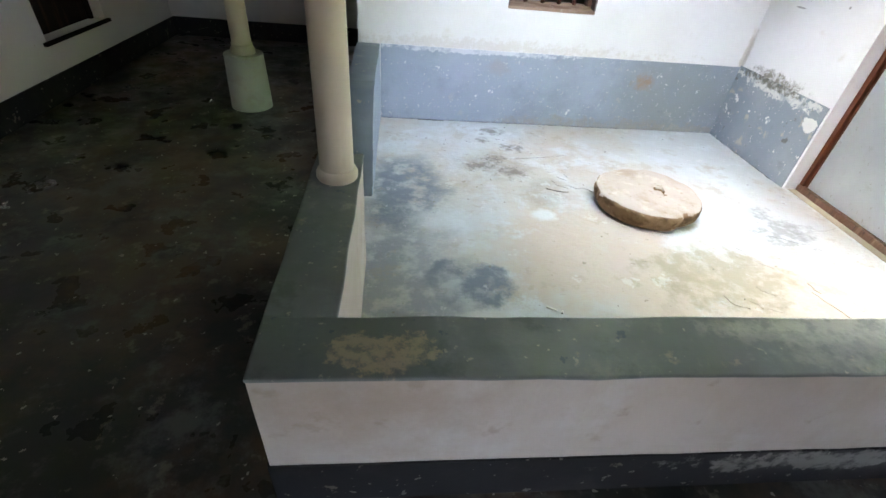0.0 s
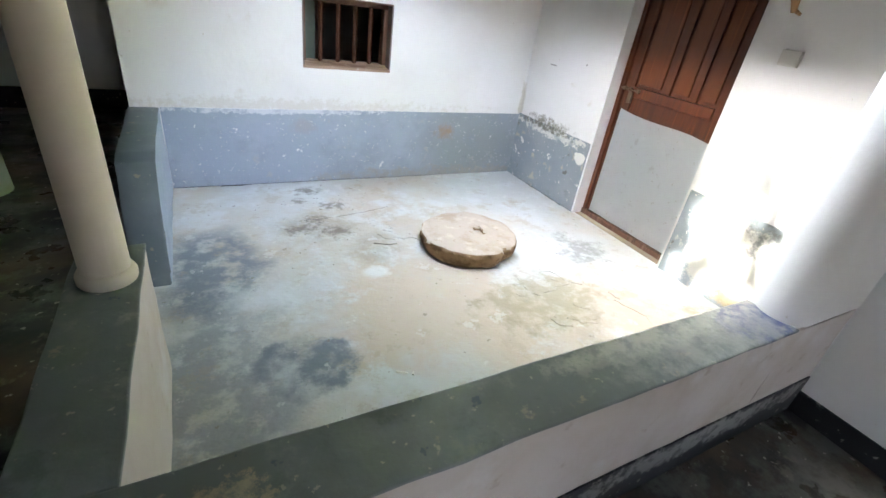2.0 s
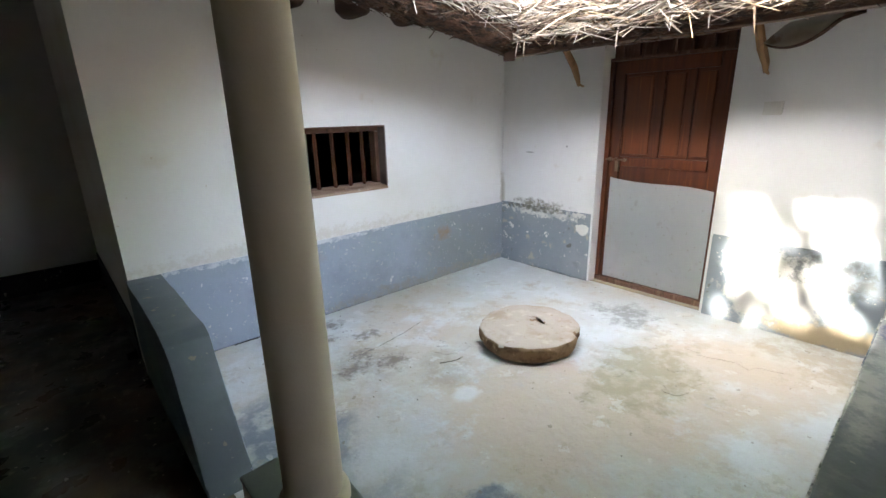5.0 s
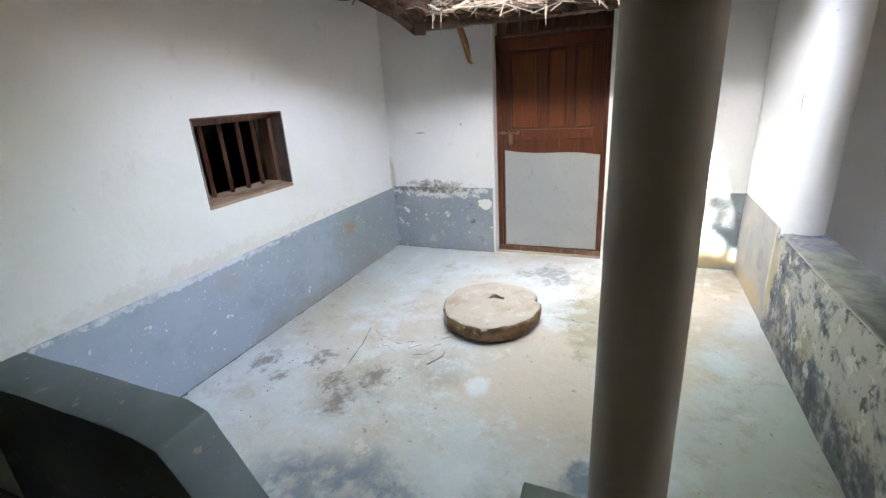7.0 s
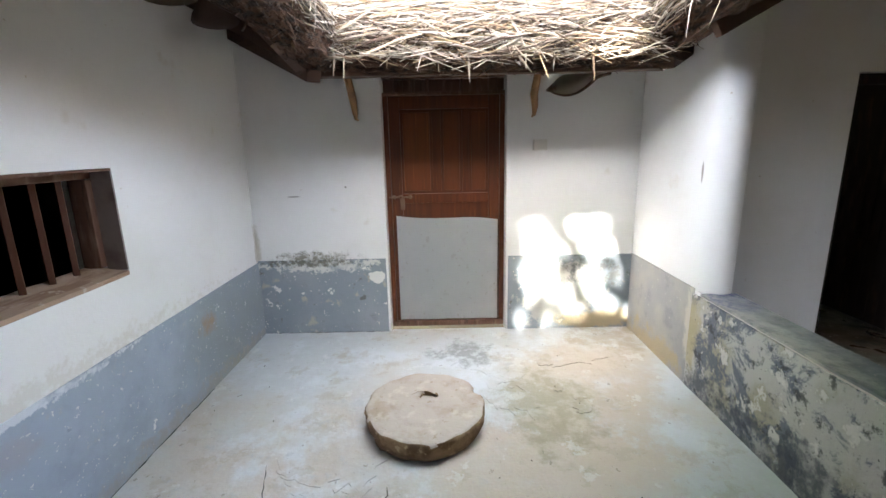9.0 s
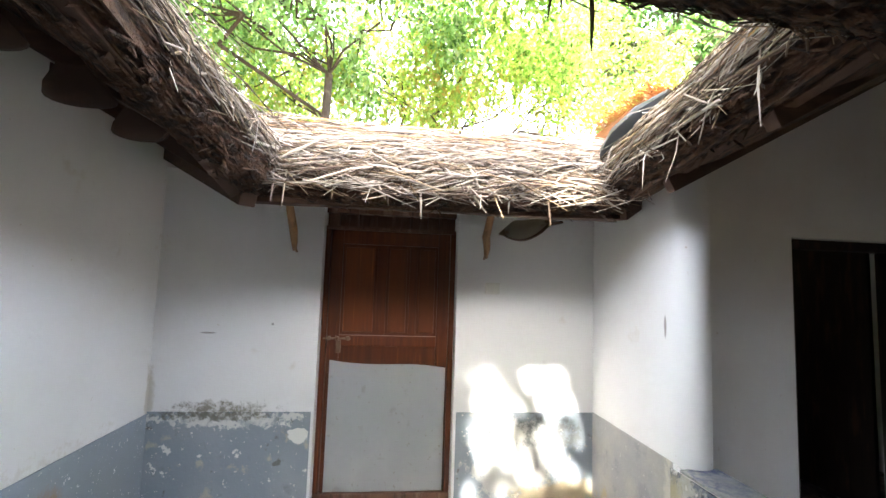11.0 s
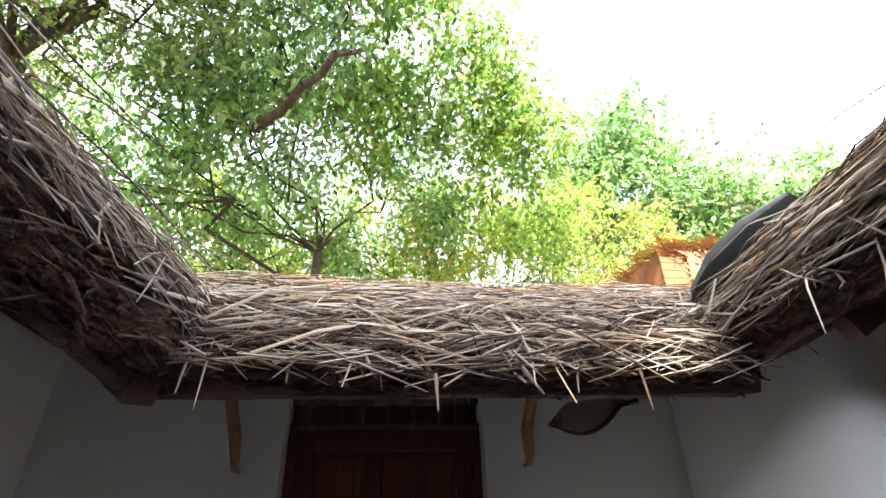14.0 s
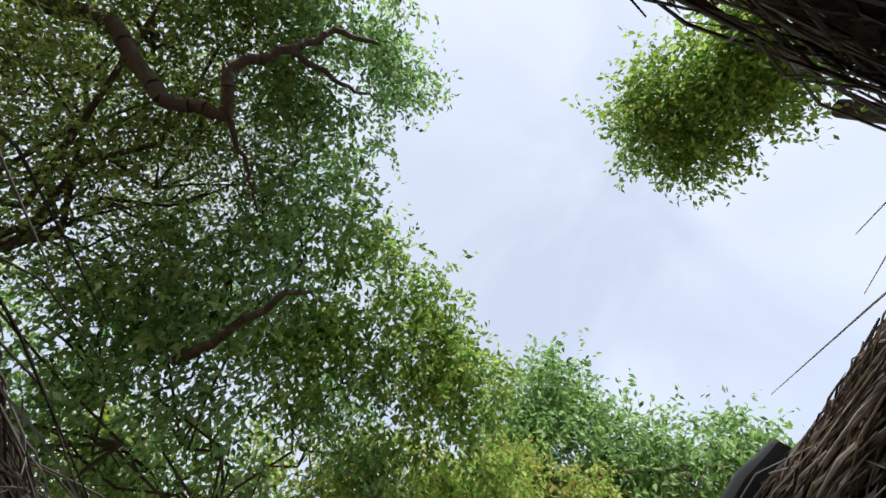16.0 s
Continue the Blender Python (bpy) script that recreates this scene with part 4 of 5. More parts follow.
class Straws:
    """Many bent, flat straws in one mesh."""

    def __init__(self):
        self.v, self.f = [], []

    def add(self, p, way, face, length, width, bend=0.0, thick=0.0025):
        side = way.cross(face).normalized()
        face = side.cross(way).normalized()
        i = len(self.v)
        for k, (s, w) in enumerate(((0.0, 0.8), (0.5, 1.0), (1.0, 0.35))):
            c = p + way * (length * (s - 0.5)) + face * (bend * (1 - (2 * s - 1) ** 2))
            self.v += [c - side * (width * w / 2), c + face * thick * w, c + side * (width * w / 2), c - face * thick * w]
        for k in (i, i + 4):
            for a in range(4):
                b = (a + 1) % 4
                self.f.append((k + a, k + b, k + 4 + b, k + 4 + a))
        self.f += [(i + 3, i + 2, i + 1, i), (i + 8, i + 9, i + 10, i + 11)]

    def part(self, name, material, owner, label):
        me = bpy.data.meshes.new(name)
        b = BASE[owner.name]
        me.from_pydata([tuple(v - b) for v in self.v], [], self.f)
        me.materials.append(material)
        ob = new(name, me)
        ob.parent = owner
        BASE[ob.name] = b
        return tagged(ob, label, kind="stuff")


def thatch(side, owner, dense, fringe, upper, seed, low, sag=0.02):
    g = random.Random(seed)
    o, along, up, length = eave_frame(side)
    out, hang, fresh = Straws(), Straws(), Straws()

    def place(u, lift):
        d, z, tan, nor = eave_point(u, lift)
        s = g.uniform(-max(d, 0.0), length + max(d, 0.0))
        p = o + along * s + up * d + Vector((0, 0, z - sag * math.sin(math.pi * min(max(s / length, 0), 1))))
        return p, up * tan[0] + Vector((0, 0, tan[1])), up * nor[0] + Vector((0, 0, nor[1]))

    for _ in range(dense):
        u = g.triangular(low, 0.98, low + 0.3)
        p, slope, nor = place(u, g.uniform(-0.005, 0.06))
        a = g.gauss(0, 0.14 if side == "S" else 0.3) if g.random() < (0.86 if side == "S" else 0.7) else g.uniform(-1.2, 1.2)
        way = (along * math.cos(a) + slope * math.sin(a)).normalized() * (1 if g.random() < 0.5 else -1)
        way = (way + nor * g.gauss(0, 0.07)).normalized()
        out.add(p, way, nor, g.uniform(0.14, 0.42) if abs(math.sin(a)) < 0.5 else g.uniform(0.08, 0.2), g.uniform(0.0035, 0.009) if g.random() < 0.85 else g.uniform(0.009, 0.016), g.gauss(0.004, 0.012))
    for _ in range(upper):
        p, slope, nor = place(g.uniform(0.45 if side == "S" else 0.66, 0.999), g.uniform(0.01, 0.04))
        a = g.gauss(0, 0.2)
        way = (along * math.cos(a) + slope * math.sin(a)).normalized()
        (fresh if g.random() < 0.3 else out).add(p, way, nor, g.uniform(0.2, 0.5), g.uniform(0.006, 0.015), g.gauss(0, 0.01))
    for _ in range(fringe):
        p, slope, nor = place(g.uniform(low - 0.04, low + 0.3), g.uniform(0.01, 0.04))
        way = (Vector((0, 0, -1)) - up * g.uniform(-0.2, 0.6) + along * g.gauss(0, 0.45)).normalized()
        ln = g.uniform(0.04, 0.11)
        hang.add(p + way * ln * 0.15, way, nor, ln, g.uniform(0.005, 0.012), g.gauss(0, 0.01))
    for _ in range(7 if side == "E" else 3):
        p, slope, nor = place(g.uniform(low, low + 0.2), 0.02)
        way = (Vector((0, 0, -1)) - up * g.uniform(0.0, 0.35) + along * g.gauss(0, 0.15)).normalized()
        ln = g.uniform(0.16, 0.3)
        hang.add(p + way * ln * 0.35, way, nor, ln, g.uniform(0.007, 0.014), g.gauss(0, 0.012))
    # Short dark straws paint the shadowed band under each eave.
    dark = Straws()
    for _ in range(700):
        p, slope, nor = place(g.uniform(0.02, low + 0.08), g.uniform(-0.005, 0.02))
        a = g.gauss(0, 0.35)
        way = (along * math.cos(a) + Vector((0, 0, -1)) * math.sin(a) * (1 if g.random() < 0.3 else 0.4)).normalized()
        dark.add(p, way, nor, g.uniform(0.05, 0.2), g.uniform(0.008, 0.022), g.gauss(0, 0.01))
    dark.part("under_straw", M_UNDER, owner, "dark straw along the lower edge, eave shade in its colour")
    for _ in range({"N": 16, "S": 5}[side] if side in "NS" else 0):
        p, slope, nor = place(g.uniform(0.5, 0.75), 0.05)
        way = (along * g.uniform(0.55, 1.0) - up * g.uniform(0.05, 0.5) + Vector((0, 0, g.uniform(-0.35, 0.25)))).normalized()
        ln = g.uniform(0.4, 0.75)
        out.add(p + way * ln * 0.35, way, nor, ln, g.uniform(0.004, 0.008), g.uniform(0.0, 0.06))
    out.part("straw_layer", M_STRAW, owner, "criss-crossed bleached straw")
    hang.part("straw_fringe", M_STRAW, owner, "loose straw ends hanging from the eave")
    if fresh.v:
        fresh.part("fresh_straw", M_STRAW_N, owner, "orange-brown newer straw near the ridge")


for side, owner, dense, fringe, upper, seed, low in (("E", east_roof, 2700, 20, 900, 11, 0.3), ("N", north_roof, 2000, 24, 400, 12, 0.42), ("S", south_roof, 1900, 40, 700, 13, 0.32), ("W", west_roof, 900, 30, 100, 14, 0.3)):
    eave_roll(side, owner)
    thatch(side, owner, dense, fringe, upper, seed, low)

# timbers under the roofs
def rafters(owner, rows, w=0.06, h=0.075):
    for a, b in rows:
        bm = bmesh.new()
        beam(bm, a, b, w, h)
        part("rafter", rough_up(bevelled(bm, 0.006), 0.006, 7), M_BEAM, owner)


def climb(x):
    return RISE * min(max((E_EAVE - x) / (E_EAVE - W_EAVE), 0.0), 1.0)


rafters(north_roof, [((x, N_EAVE + 0.04, zu(0.04) + climb(x) - 0.01), (x, YN + 0.05, zu(YN + 0.05 - N_EAVE) + climb(x) - 0.005)) for x in (0.98, 1.33, 1.76, 2.2)])
rafters(south_roof, [((x, S_EAVE - 0.03, zu(0.03) + climb(x) - 0.005), (x, -1.6, zu(S_EAVE + 1.6) + climb(x) - 0.005)) for x in (-0.6, 0.2, 0.95, 1.4, 2.0)])
rafters(west_roof, [((W_EAVE - 0.03, y, zu(0.03) + RISE - 0.005), (HX, y, zu(W_EAVE - HX) + RISE - 0.005)) for y in (0.6, 1.3, 1.9, 2.5, 3.1, 3.6)])
rafters(east_roof, [((E_EAVE + 0.03, y, zu(0.03) - 0.005), (XE, y, zu(XE - E_EAVE) - 0.005)) for y in (1.75, 2.2, 3.05, 3.5)], 0.05, 0.05)
for owner, a, b in ((north_roof, (E_EAVE - 0.05, N_EAVE - 0.02, 2.055), (XE, YN, 2.52)), (south_roof, (E_EAVE, S_EAVE, 2.09), (XE - 0.2, S_EAVE - 0.7, 2.44)),
                    (west_roof, (W_EAVE, S_EAVE, 2.05 + RISE), (W_EAVE - 2.6, S_EAVE - 2.6, zu(2.6) + RISE - 0.01)), (west_roof, (W_EAVE, N_EAVE, 2.08 + RISE), (W_EAVE - 0.9, N_EAVE + 0.9, zu(0.9) + RISE - 0.01))):
    bm = bmesh.new()
    beam(bm, a, b, 0.09, 0.1)
    part("valley_beam", rough_up(bevelled(bm, 0.008), 0.006, 6), M_BEAM, owner, "dark valley beam running to the corner")
for owner, a, b, w, h in ((north_roof, (W_EAVE, N_EAVE + 0.1, 2.13 + RISE), (E_EAVE + 0.06, N_EAVE + 0.06, 2.1), 0.07, 0.1), (east_roof, (E_EAVE + 0.05, S_EAVE - 0.02, 2.055), (E_EAVE + 0.05, N_EAVE + 0.06, 2.055), 0.08, 0.06),
                          (south_roof, (W_EAVE, S_EAVE - 0.1, 2.14 + RISE), (E_EAVE, S_EAVE - 0.1, 2.17), 0.06, 0.07), (west_roof, (W_EAVE + 0.02, S_EAVE - 0.1, 2.1 + RISE), (W_EAVE - 0.18, N_EAVE + 0.1, 2.1 + RISE), 0.06, 0.06),
                          (east_roof, (XE + 0.12, YS - 0.1, 2.46), (XE + 0.12, YN - 0.02, 2.46), 0.1, 0.1), (south_roof, (0.6, mid, 2.6), (2.6, mid, 2.4), 0.1, 0.1), (west_roof, (-0.108, 0.9, 2.84), (-0.108, 3.2, 2.84), 0.12, 0.1)):
    bm = bmesh.new()
    beam(bm, a, b, w, h)
    part("eave_beam", rough_up(diced(bevelled(bm, 0.008), 0.25), 0.008, 4), M_BEAM, owner, "weathered dark brown eave timber")

# struts below the east eave
for y, lean in ((3.585, 0.0), (2.2, 0.02)):
    bm = bmesh.new()
    pts = [(XE - 0.07, y, 1.80, 0.014), (XE - 0.10, y, 1.86, 0.024), (XE - 0.16, y + lean, 1.95, 0.03), (XE - 0.27, y + lean, 2.05, 0.028), (XE - 0.34, y + lean, 2.12, 0.026)]
    for (x0, y0, z0, r0), (x1, y1, z1, r1) in zip(pts, pts[1:]):
        rod(bm, (x0, y0, z0), (x1, y1, z1), r0, r1, 8)
    rod(bm, (XE + 0.01, y, 1.795), (XE - 0.075, y, 1.812), 0.009, 0.012, 8)
    tagged(new("roof_strut", mesh_of("roof_strut", bm, M_BRACK, 40)), "light brown curved wooden strut between wall and eave", "strut", "eave struts")


def shell(name, path, width, curl, material, label, category, group=""):
    """A curved, trough-like sheet along a path of places."""
    bm = bmesh.new()
    rows, n = [], 9
    for i, p in enumerate(path):
        p = Vector(p)
        d = (Vector(path[min(i + 1, len(path) - 1)]) - Vector(path[max(i - 1, 0)])).normalized()
        s = d.cross(Vector((0, 0, 1))).normalized()
        up = s.cross(d)
        k = math.sin(math.pi * (0.12 + 0.76 * i / (len(path) - 1)))
        rows.append([bm.verts.new(p + s * (width * k * math.sin(a) / 2) - up * (curl * k * math.cos(a))) for a in [math.pi * (j / (n - 1) - 0.5) for j in range(n)]])
    for a, b in zip(rows, rows[1:]):
        for j in range(n - 1):
            bm.faces.new((a[j], a[j + 1], b[j + 1], b[j]))
    bmesh.ops.solidify(bm, geom=list(bm.faces), thickness=0.006)
    return tagged(new(name, mesh_of(name, bm, material, 60)), label, category, group)


HX0 = 2.98   # dry husk wedged under the east eave, pale inside, dark along its rim
husk = thing("palm_spathe", (HX0, 2.0, 1.9), "dried curved palm husk tucked under the thatch", "palm husk")
top, low = [], []
for k in range(19):
    f = k / 18
    y = 2.17 - 0.42 * f
    sag = math.sin(math.pi * min(f * 1.25 + 0.06, 1.0)) ** 0.8
    top.append(Vector((HX0 + 0.05 * f, y, 1.955 + 0.085 * min(f * 4, 1.0) + 0.05 * f)))
    low.append(Vector((HX0 - 0.05 + 0.03 * f, y - 0.03, 1.955 - 0.075 * sag + 0.1 * f)))
bm = bmesh.new()
cols = [[bm.verts.new(a.lerp(b, q) + Vector((0.05 * math.sin(math.pi * q), 0, 0))) for q in (0, 0.25, 0.5, 0.75, 1.0)] for a, b in zip(top, low)]
for a, b in zip(cols, cols[1:]):
    for q in range(4):
        bm.faces.new((a[q], a[q + 1], b[q + 1], b[q]))
bmesh.ops.solidify(bm, geom=list(bm.faces), thickness=0.005)
part("inner_face", bm, M_SPATHE, husk, "pale grey inside of the husk", smooth=60)
bm = bmesh.new()
for k, (a, b) in enumerate(zip(low, low[1:])):
    rod(bm, a, b, 0.005 + 0.006 * min(k, 12) / 12, 0.005 + 0.006 * min(k + 1, 12) / 12, 8)
part("rim", bm, M_BEAM, husk, "dark brown curled rim", smooth=60)
for x in (0.84, 1.3, 1.74, 2.15):
    shell("palm_spathe", [(x - 0.11, 4.05, 2.32), (x - 0.06, 4.06, 2.26), (x, 4.08, 2.24), (x + 0.06, 4.09, 2.255), (x + 0.11, 4.1, 2.32)], 0.24, 0.04, M_BEAM, "dark curved palm husk packed between the rafters", "palm husk", "palm husks")
shell("valley_sheet", [(2.50, 1.62, 2.30), (2.38, 1.62, 2.37), (2.26, 1.60, 2.44), (2.13, 1.57, 2.51), (2.0, 1.52, 2.58)], 0.27, -0.09, M_TARP, "grey plastic sheet curved over the roof valley", "sheet")


# ---- trees ----
def from_sky(az, el, dist):
    a, e = radians(az), radians(el)
    return Vector((1.0 + dist * math.cos(e) * math.cos(a), 2.95 + dist * math.cos(e) * math.sin(a), 1.75 + dist * math.sin(e)))


def leaf_mesh(blobs, leaf, seed, droop=0.6, gaps=()):
    """Leaves on drooping twigs scattered through the lobes of a crown."""
    g = np.random.default_rng(seed)
    vs, n_all = [], 0
    for (c, r, count) in blobs:
        twigs = max(1, count // 9)
        d = g.normal(size=(twigs, 3))
        d /= np.linalg.norm(d, axis=1)[:, None]
        rr = r * g.uniform(0.25, 1.0, twigs) ** 0.5 * (0.75 + 0.3 * g.random(twigs))
        start = np.array(c) + d * rr[:, None] * np.array([1, 1, 0.85])
        if r > 0.5:
            hubs = start[: max(4, twigs // (16 if leaf < 0.12 else 26))]
            start = hubs[g.integers(0, len(hubs), twigs)] + g.normal(size=(twigs, 3)) * (0.1 * r + leaf * 0.9)
        way = d * 0.6 + g.normal(size=(twigs, 3)) * 0.5 + np.array([0, 0, -droop])
        way /= np.linalg.norm(way, axis=1)[:, None]
        k = np.tile(np.arange(9), twigs)
        st, wy = np.repeat(start, 9, 0), np.repeat(way, 9, 0)
        base = st + wy * (k * leaf * 0.55)[:, None] + g.normal(size=st.shape) * leaf * 0.18
        lw = wy * 0.45 + g.normal(size=st.shape) * 0.6 + np.array([0, 0, -0.35])
        lw /= np.linalg.norm(lw, axis=1)[:, None]
        nor = g.normal(size=st.shape) + np.array([0, 0, 0.8])
        sd = np.cross(lw, nor)
        sd /= np.linalg.norm(sd, axis=1)[:, None] + 1e-9
        up = np.cross(sd, lw)
        ln = (leaf * g.uniform(0.7, 1.25, len(st)))[:, None]
        w = ln * 0.24
        vs.append(np.stack([base, base + lw * ln * 0.45 - sd * w + up * w * 0.3, base + lw * ln, base + lw * ln * 0.45 + sd * w + up * w * 0.3], 1).reshape(-1, 3))
        n_all += len(st)
    v = np.concatenate(vs)
    if gaps:
        quads = v.reshape(-1, 4, 3)
        keep = np.ones(len(quads), bool)
        for c, r in gaps:
            q = quads.mean(1) - np.array(c)
            q -= np.outer(q @ np.array(SUN_DIR), np.array(SUN_DIR))
            keep &= (np.linalg.norm(q, axis=1) > r + 0.02) | (g.random(len(quads)) < 0.18)
        v, n_all = quads[keep].reshape(-1, 3), int(keep.sum())
    i = np.arange(n_all)[:, None] * 4
    f = np.concatenate([np.hstack([i, i + 1, i + 2]), np.hstack([i, i + 2, i + 3])])
    return v, f


def limb(bm, a, b, ra, rb, g, wander=0.12):
    """A crooked, tapered limb."""
    a, b = Vector(a), Vector(b)
    n = 6
    pts = [a.lerp(b, i / n) + (Vector((g.gauss(0, 1), g.gauss(0, 1), g.gauss(0, 0.6))) * (b - a).length * wander * math.sin(math.pi * i / n) * 0.5) for i in range(n + 1)]
    for i in range(n):
        rod(bm, pts[i], pts[i + 1], ra + (rb - ra) * i / n, ra + (rb - ra) * (i + 1) / n, 7)
    return pts


def tree(foot, fork, blobs, leaf, material, seed, label, radius=0.3, droop=0.6, limbs=True, boughs=(), bark=None, stout=0.2, gaps=(), more=()):
    g = random.Random(seed)
    t = thing("tree", foot, label, "tree", "trees round the house")
    bm = bmesh.new()
    limb(bm, foot, fork, radius, radius * 0.7, g, 0.06)
    bark = bark or M_BARK
    part("trunk", bm, bark, t, smooth=60)
    for c, r, n in ([q for q in blobs if q[1] > 0.33] if limbs else ()):
        bm = bmesh.new()
        pts = limb(bm, fork, c, radius * stout, 0.02, g, 0.2)
        for _ in range(5):
            q = Vector((g.gauss(0, 1), g.gauss(0, 1), g.gauss(0.1, 0.7))).normalized() * r * 0.8
            limb(bm, pts[g.randint(3, 6)], Vector(c) + q, 0.022, 0.005, g, 0.25)
        part("limb", bm, bark, t, smooth=60)
    for path, r0, r1 in boughs:
        bm = bmesh.new()
        for k in range(len(path) - 1):
            n = len(path) - 1
            limb(bm, path[k], path[k + 1], r0 + (r1 - r0) * k / n, r0 + (r1 - r0) * (k + 1) / n, g, 0.07)
        part("bough", bm, M_BARK, t, "dark crooked bough", smooth=60)
    for lobe_rows, size, paint, hang in ((blobs, leaf, material, droop), *more):
        v, f = leaf_mesh(lobe_rows, size, seed, hang, gaps)
        me = bpy.data.meshes.new("crown")
        me.from_pydata((v - np.array(foot)).tolist(), [], f.tolist())
        me.materials.append(paint)
        ob = new("crown", me)
        ob.parent = t
    return t


def lobes(rows, per):
    return [(tuple(from_sky(az, el, d)), r, int(per * r * r)) for az, el, d, r in rows]


tree((6.6, 9.5, -0.15), (5.8, 8.2, 7.0), lobes([(62, 60, 9, 2.3), (42, 66, 9, 1.9), (45, 50, 9, 2.4), (32, 57, 9, 1.9), (66, 42, 9, 2.4), (76, 54, 9, 2.3), (85, 68, 9, 2.0), (60, 74, 9, 1.4), (56, 36, 10, 2.4), (52, 58, 10, 2.2)], 1450), 0.1, M_LEAF_D, 21,
     "tall tree with olive small-leaved crown overhanging the courtyard", 0.3, 0.3,
     boughs=(([from_sky(75, 52, 8.6), from_sky(66, 60.5, 7.6), from_sky(51, 60.6, 6.8), from_sky(41, 64.7, 6.6), from_sky(50, 68, 6.6), from_sky(45, 74.7, 6.6), from_sky(40, 80, 6.9), from_sky(10, 82, 7.2)], 0.13, 0.03),
             ([from_sky(41, 64.7, 6.6), from_sky(30, 62, 6.8), from_sky(22, 58, 7.2)], 0.045, 0.012), ([from_sky(45, 74.7, 6.6), from_sky(20, 76, 6.9), from_sky(0, 76, 7.4)], 0.05, 0.012)),
     more=((lobes([(25, 76, 8.8, 1.3), (20, 82, 9, 1.2), (-5, 79.5, 9, 1.0), (2, 72.5, 9, 0.7), (50, 80, 9, 1.3), (80, 79, 9, 1.6), (24, 66, 8.8, 1.1), (18, 60, 8.8, 0.8), (38, 72, 8.6, 0.9), (12, 68, 9, 0.6), (110, 74, 9, 1.6), (75, 70, 8.6, 0.9)], 1000), 0.135, M_LEAF, 0.7),))
tree((10.5, 4.6, -0.15), (9.4, 4.4, 6.0), lobes([(20, 50, 9, 1.9), (12, 58, 9, 1.4), (14, 40, 10, 2.0), (-4, 45, 9.5, 1.6), (36, 38, 10, 2.2), (26, 32, 11, 2.2), (-2, 36, 11, 1.9), (12, 30, 11.5, 2.0), (28, 44, 9.5, 1.6), (40, 30, 11, 2.0)], 620), 0.17, M_LEAF, 22,
     "tree with drooping bright green leaves behind the low roof", 0.12, 1.0,
     boughs=(([from_sky(21, 40, 8), from_sky(17, 43.8, 7.0), from_sky(10.6, 50.7, 6.6), from_sky(6, 51.5, 6.8)], 0.09, 0.025),),
     more=((lobes([(-14, 46, 9.3, 1.1), (-4, 54, 9.3, 1.0), (-18, 39, 9.8, 1.2), (-22, 31, 10.5, 1.1), (4, 63, 9, 0.4), (-10, 58.5, 9.2, 0.4), (-19, 50.5, 9.4, 0.45), (-24, 44.5, 9.5, 0.4), (-2, 62, 9, 0.28), (4, 46, 9, 1.2), (-16, 53.5, 9.3, 0.6), (-22, 47.5, 9.4, 0.55), (-8, 59, 9.2, 0.5), (-26, 41, 9.6, 0.6), (2, 58, 9.1, 0.6)], 1500), 0.16, M_LEAF_G, 1.0),))
tree((13.5, 1.5, -0.15), (13, 1.5, 4.5), lobes([(5, 29, 12, 2.2), (-10, 31, 12, 2.0), (50, 28, 12, 2.7), (26, 26, 13, 2.5), (-18, 27, 13, 1.8), (70, 27, 12, 2.6), (15, 22, 13, 2.2), (40, 22, 13, 2.4), (-4, 23, 13, 2.0), (-25, 25, 13, 1.6), (-33, 24, 14, 1.4), (-28, 31, 15, 1.2)], 900), 0.17, M_LEAF_Y, 23,
     "sunlit yellow-green tree among others behind the house", 0.25, 0.8)
tree((15.5, -8.0, -0.15), from_sky(-28, 27, 18), lobes([(-34, 37, 18, 1.7), (-37, 38, 18, 1.4), (-45, 29, 18, 1.3), (-52, 27, 18, 1.2), (-30, 31, 18, 2.0), (-29, 38, 18, 1.3), (-39, 31, 18, 1.5), (-46, 26, 18, 1.4), (-52, 24, 18, 1.2), (-24, 31, 18, 1.6), (-40, 25, 18, 1.9), (-30, 25, 18, 1.9), (-57, 22, 18, 1.3)], 700), 0.26, M_LEAF, 24,
     "airy yellow-green tree with pale forked limbs", 0.22, 0.3, bark=M_BARK_PALE, stout=0.75)
tree((0.3, -5.0, -0.15), (1.0, -3.6, 8.0), lobes([(-82, 54, 9, 0.9), (-90, 53, 9, 1.1), (-79, 58.5, 9, 0.65), (-76, 51, 9, 0.5), (-98, 50, 9, 1.3), (-73, 55.5, 9, 0.45), (-86, 59, 9, 0.6)], 3800), 0.125, M_LEAF_G, 25,
     "dense green tree crown beyond the other roof", 0.2, 0.2, limbs=False)
for k, (az, d) in enumerate(((-62, 30), (-45, 28), (-28, 30), (-10, 27), (8, 29), (24, 26), (42, 28), (60, 27), (78, 28))):
    c = from_sky(az, 0, d)
    tree((c.x, c.y, -0.15), (c.x, c.y, 4.5), [((c.x + rng.uniform(-2, 2), c.y + rng.uniform(-2, 2), z), 2.6, 2300) for z in (5.0, 7.6, 9.8)], 0.28, (M_LEAF, M_LEAF_Y, M_LEAF_D)[k % 3], 40 + k,
         "leafy tree in the distance behind the house", 0.22, 0.4, False)
# the unseen tree west of the house, its leaves laid out to break the sunlight
def up_sun(y, z, d):
    return tuple(Vector((XE, y, z)) - SUN_DIR * d)


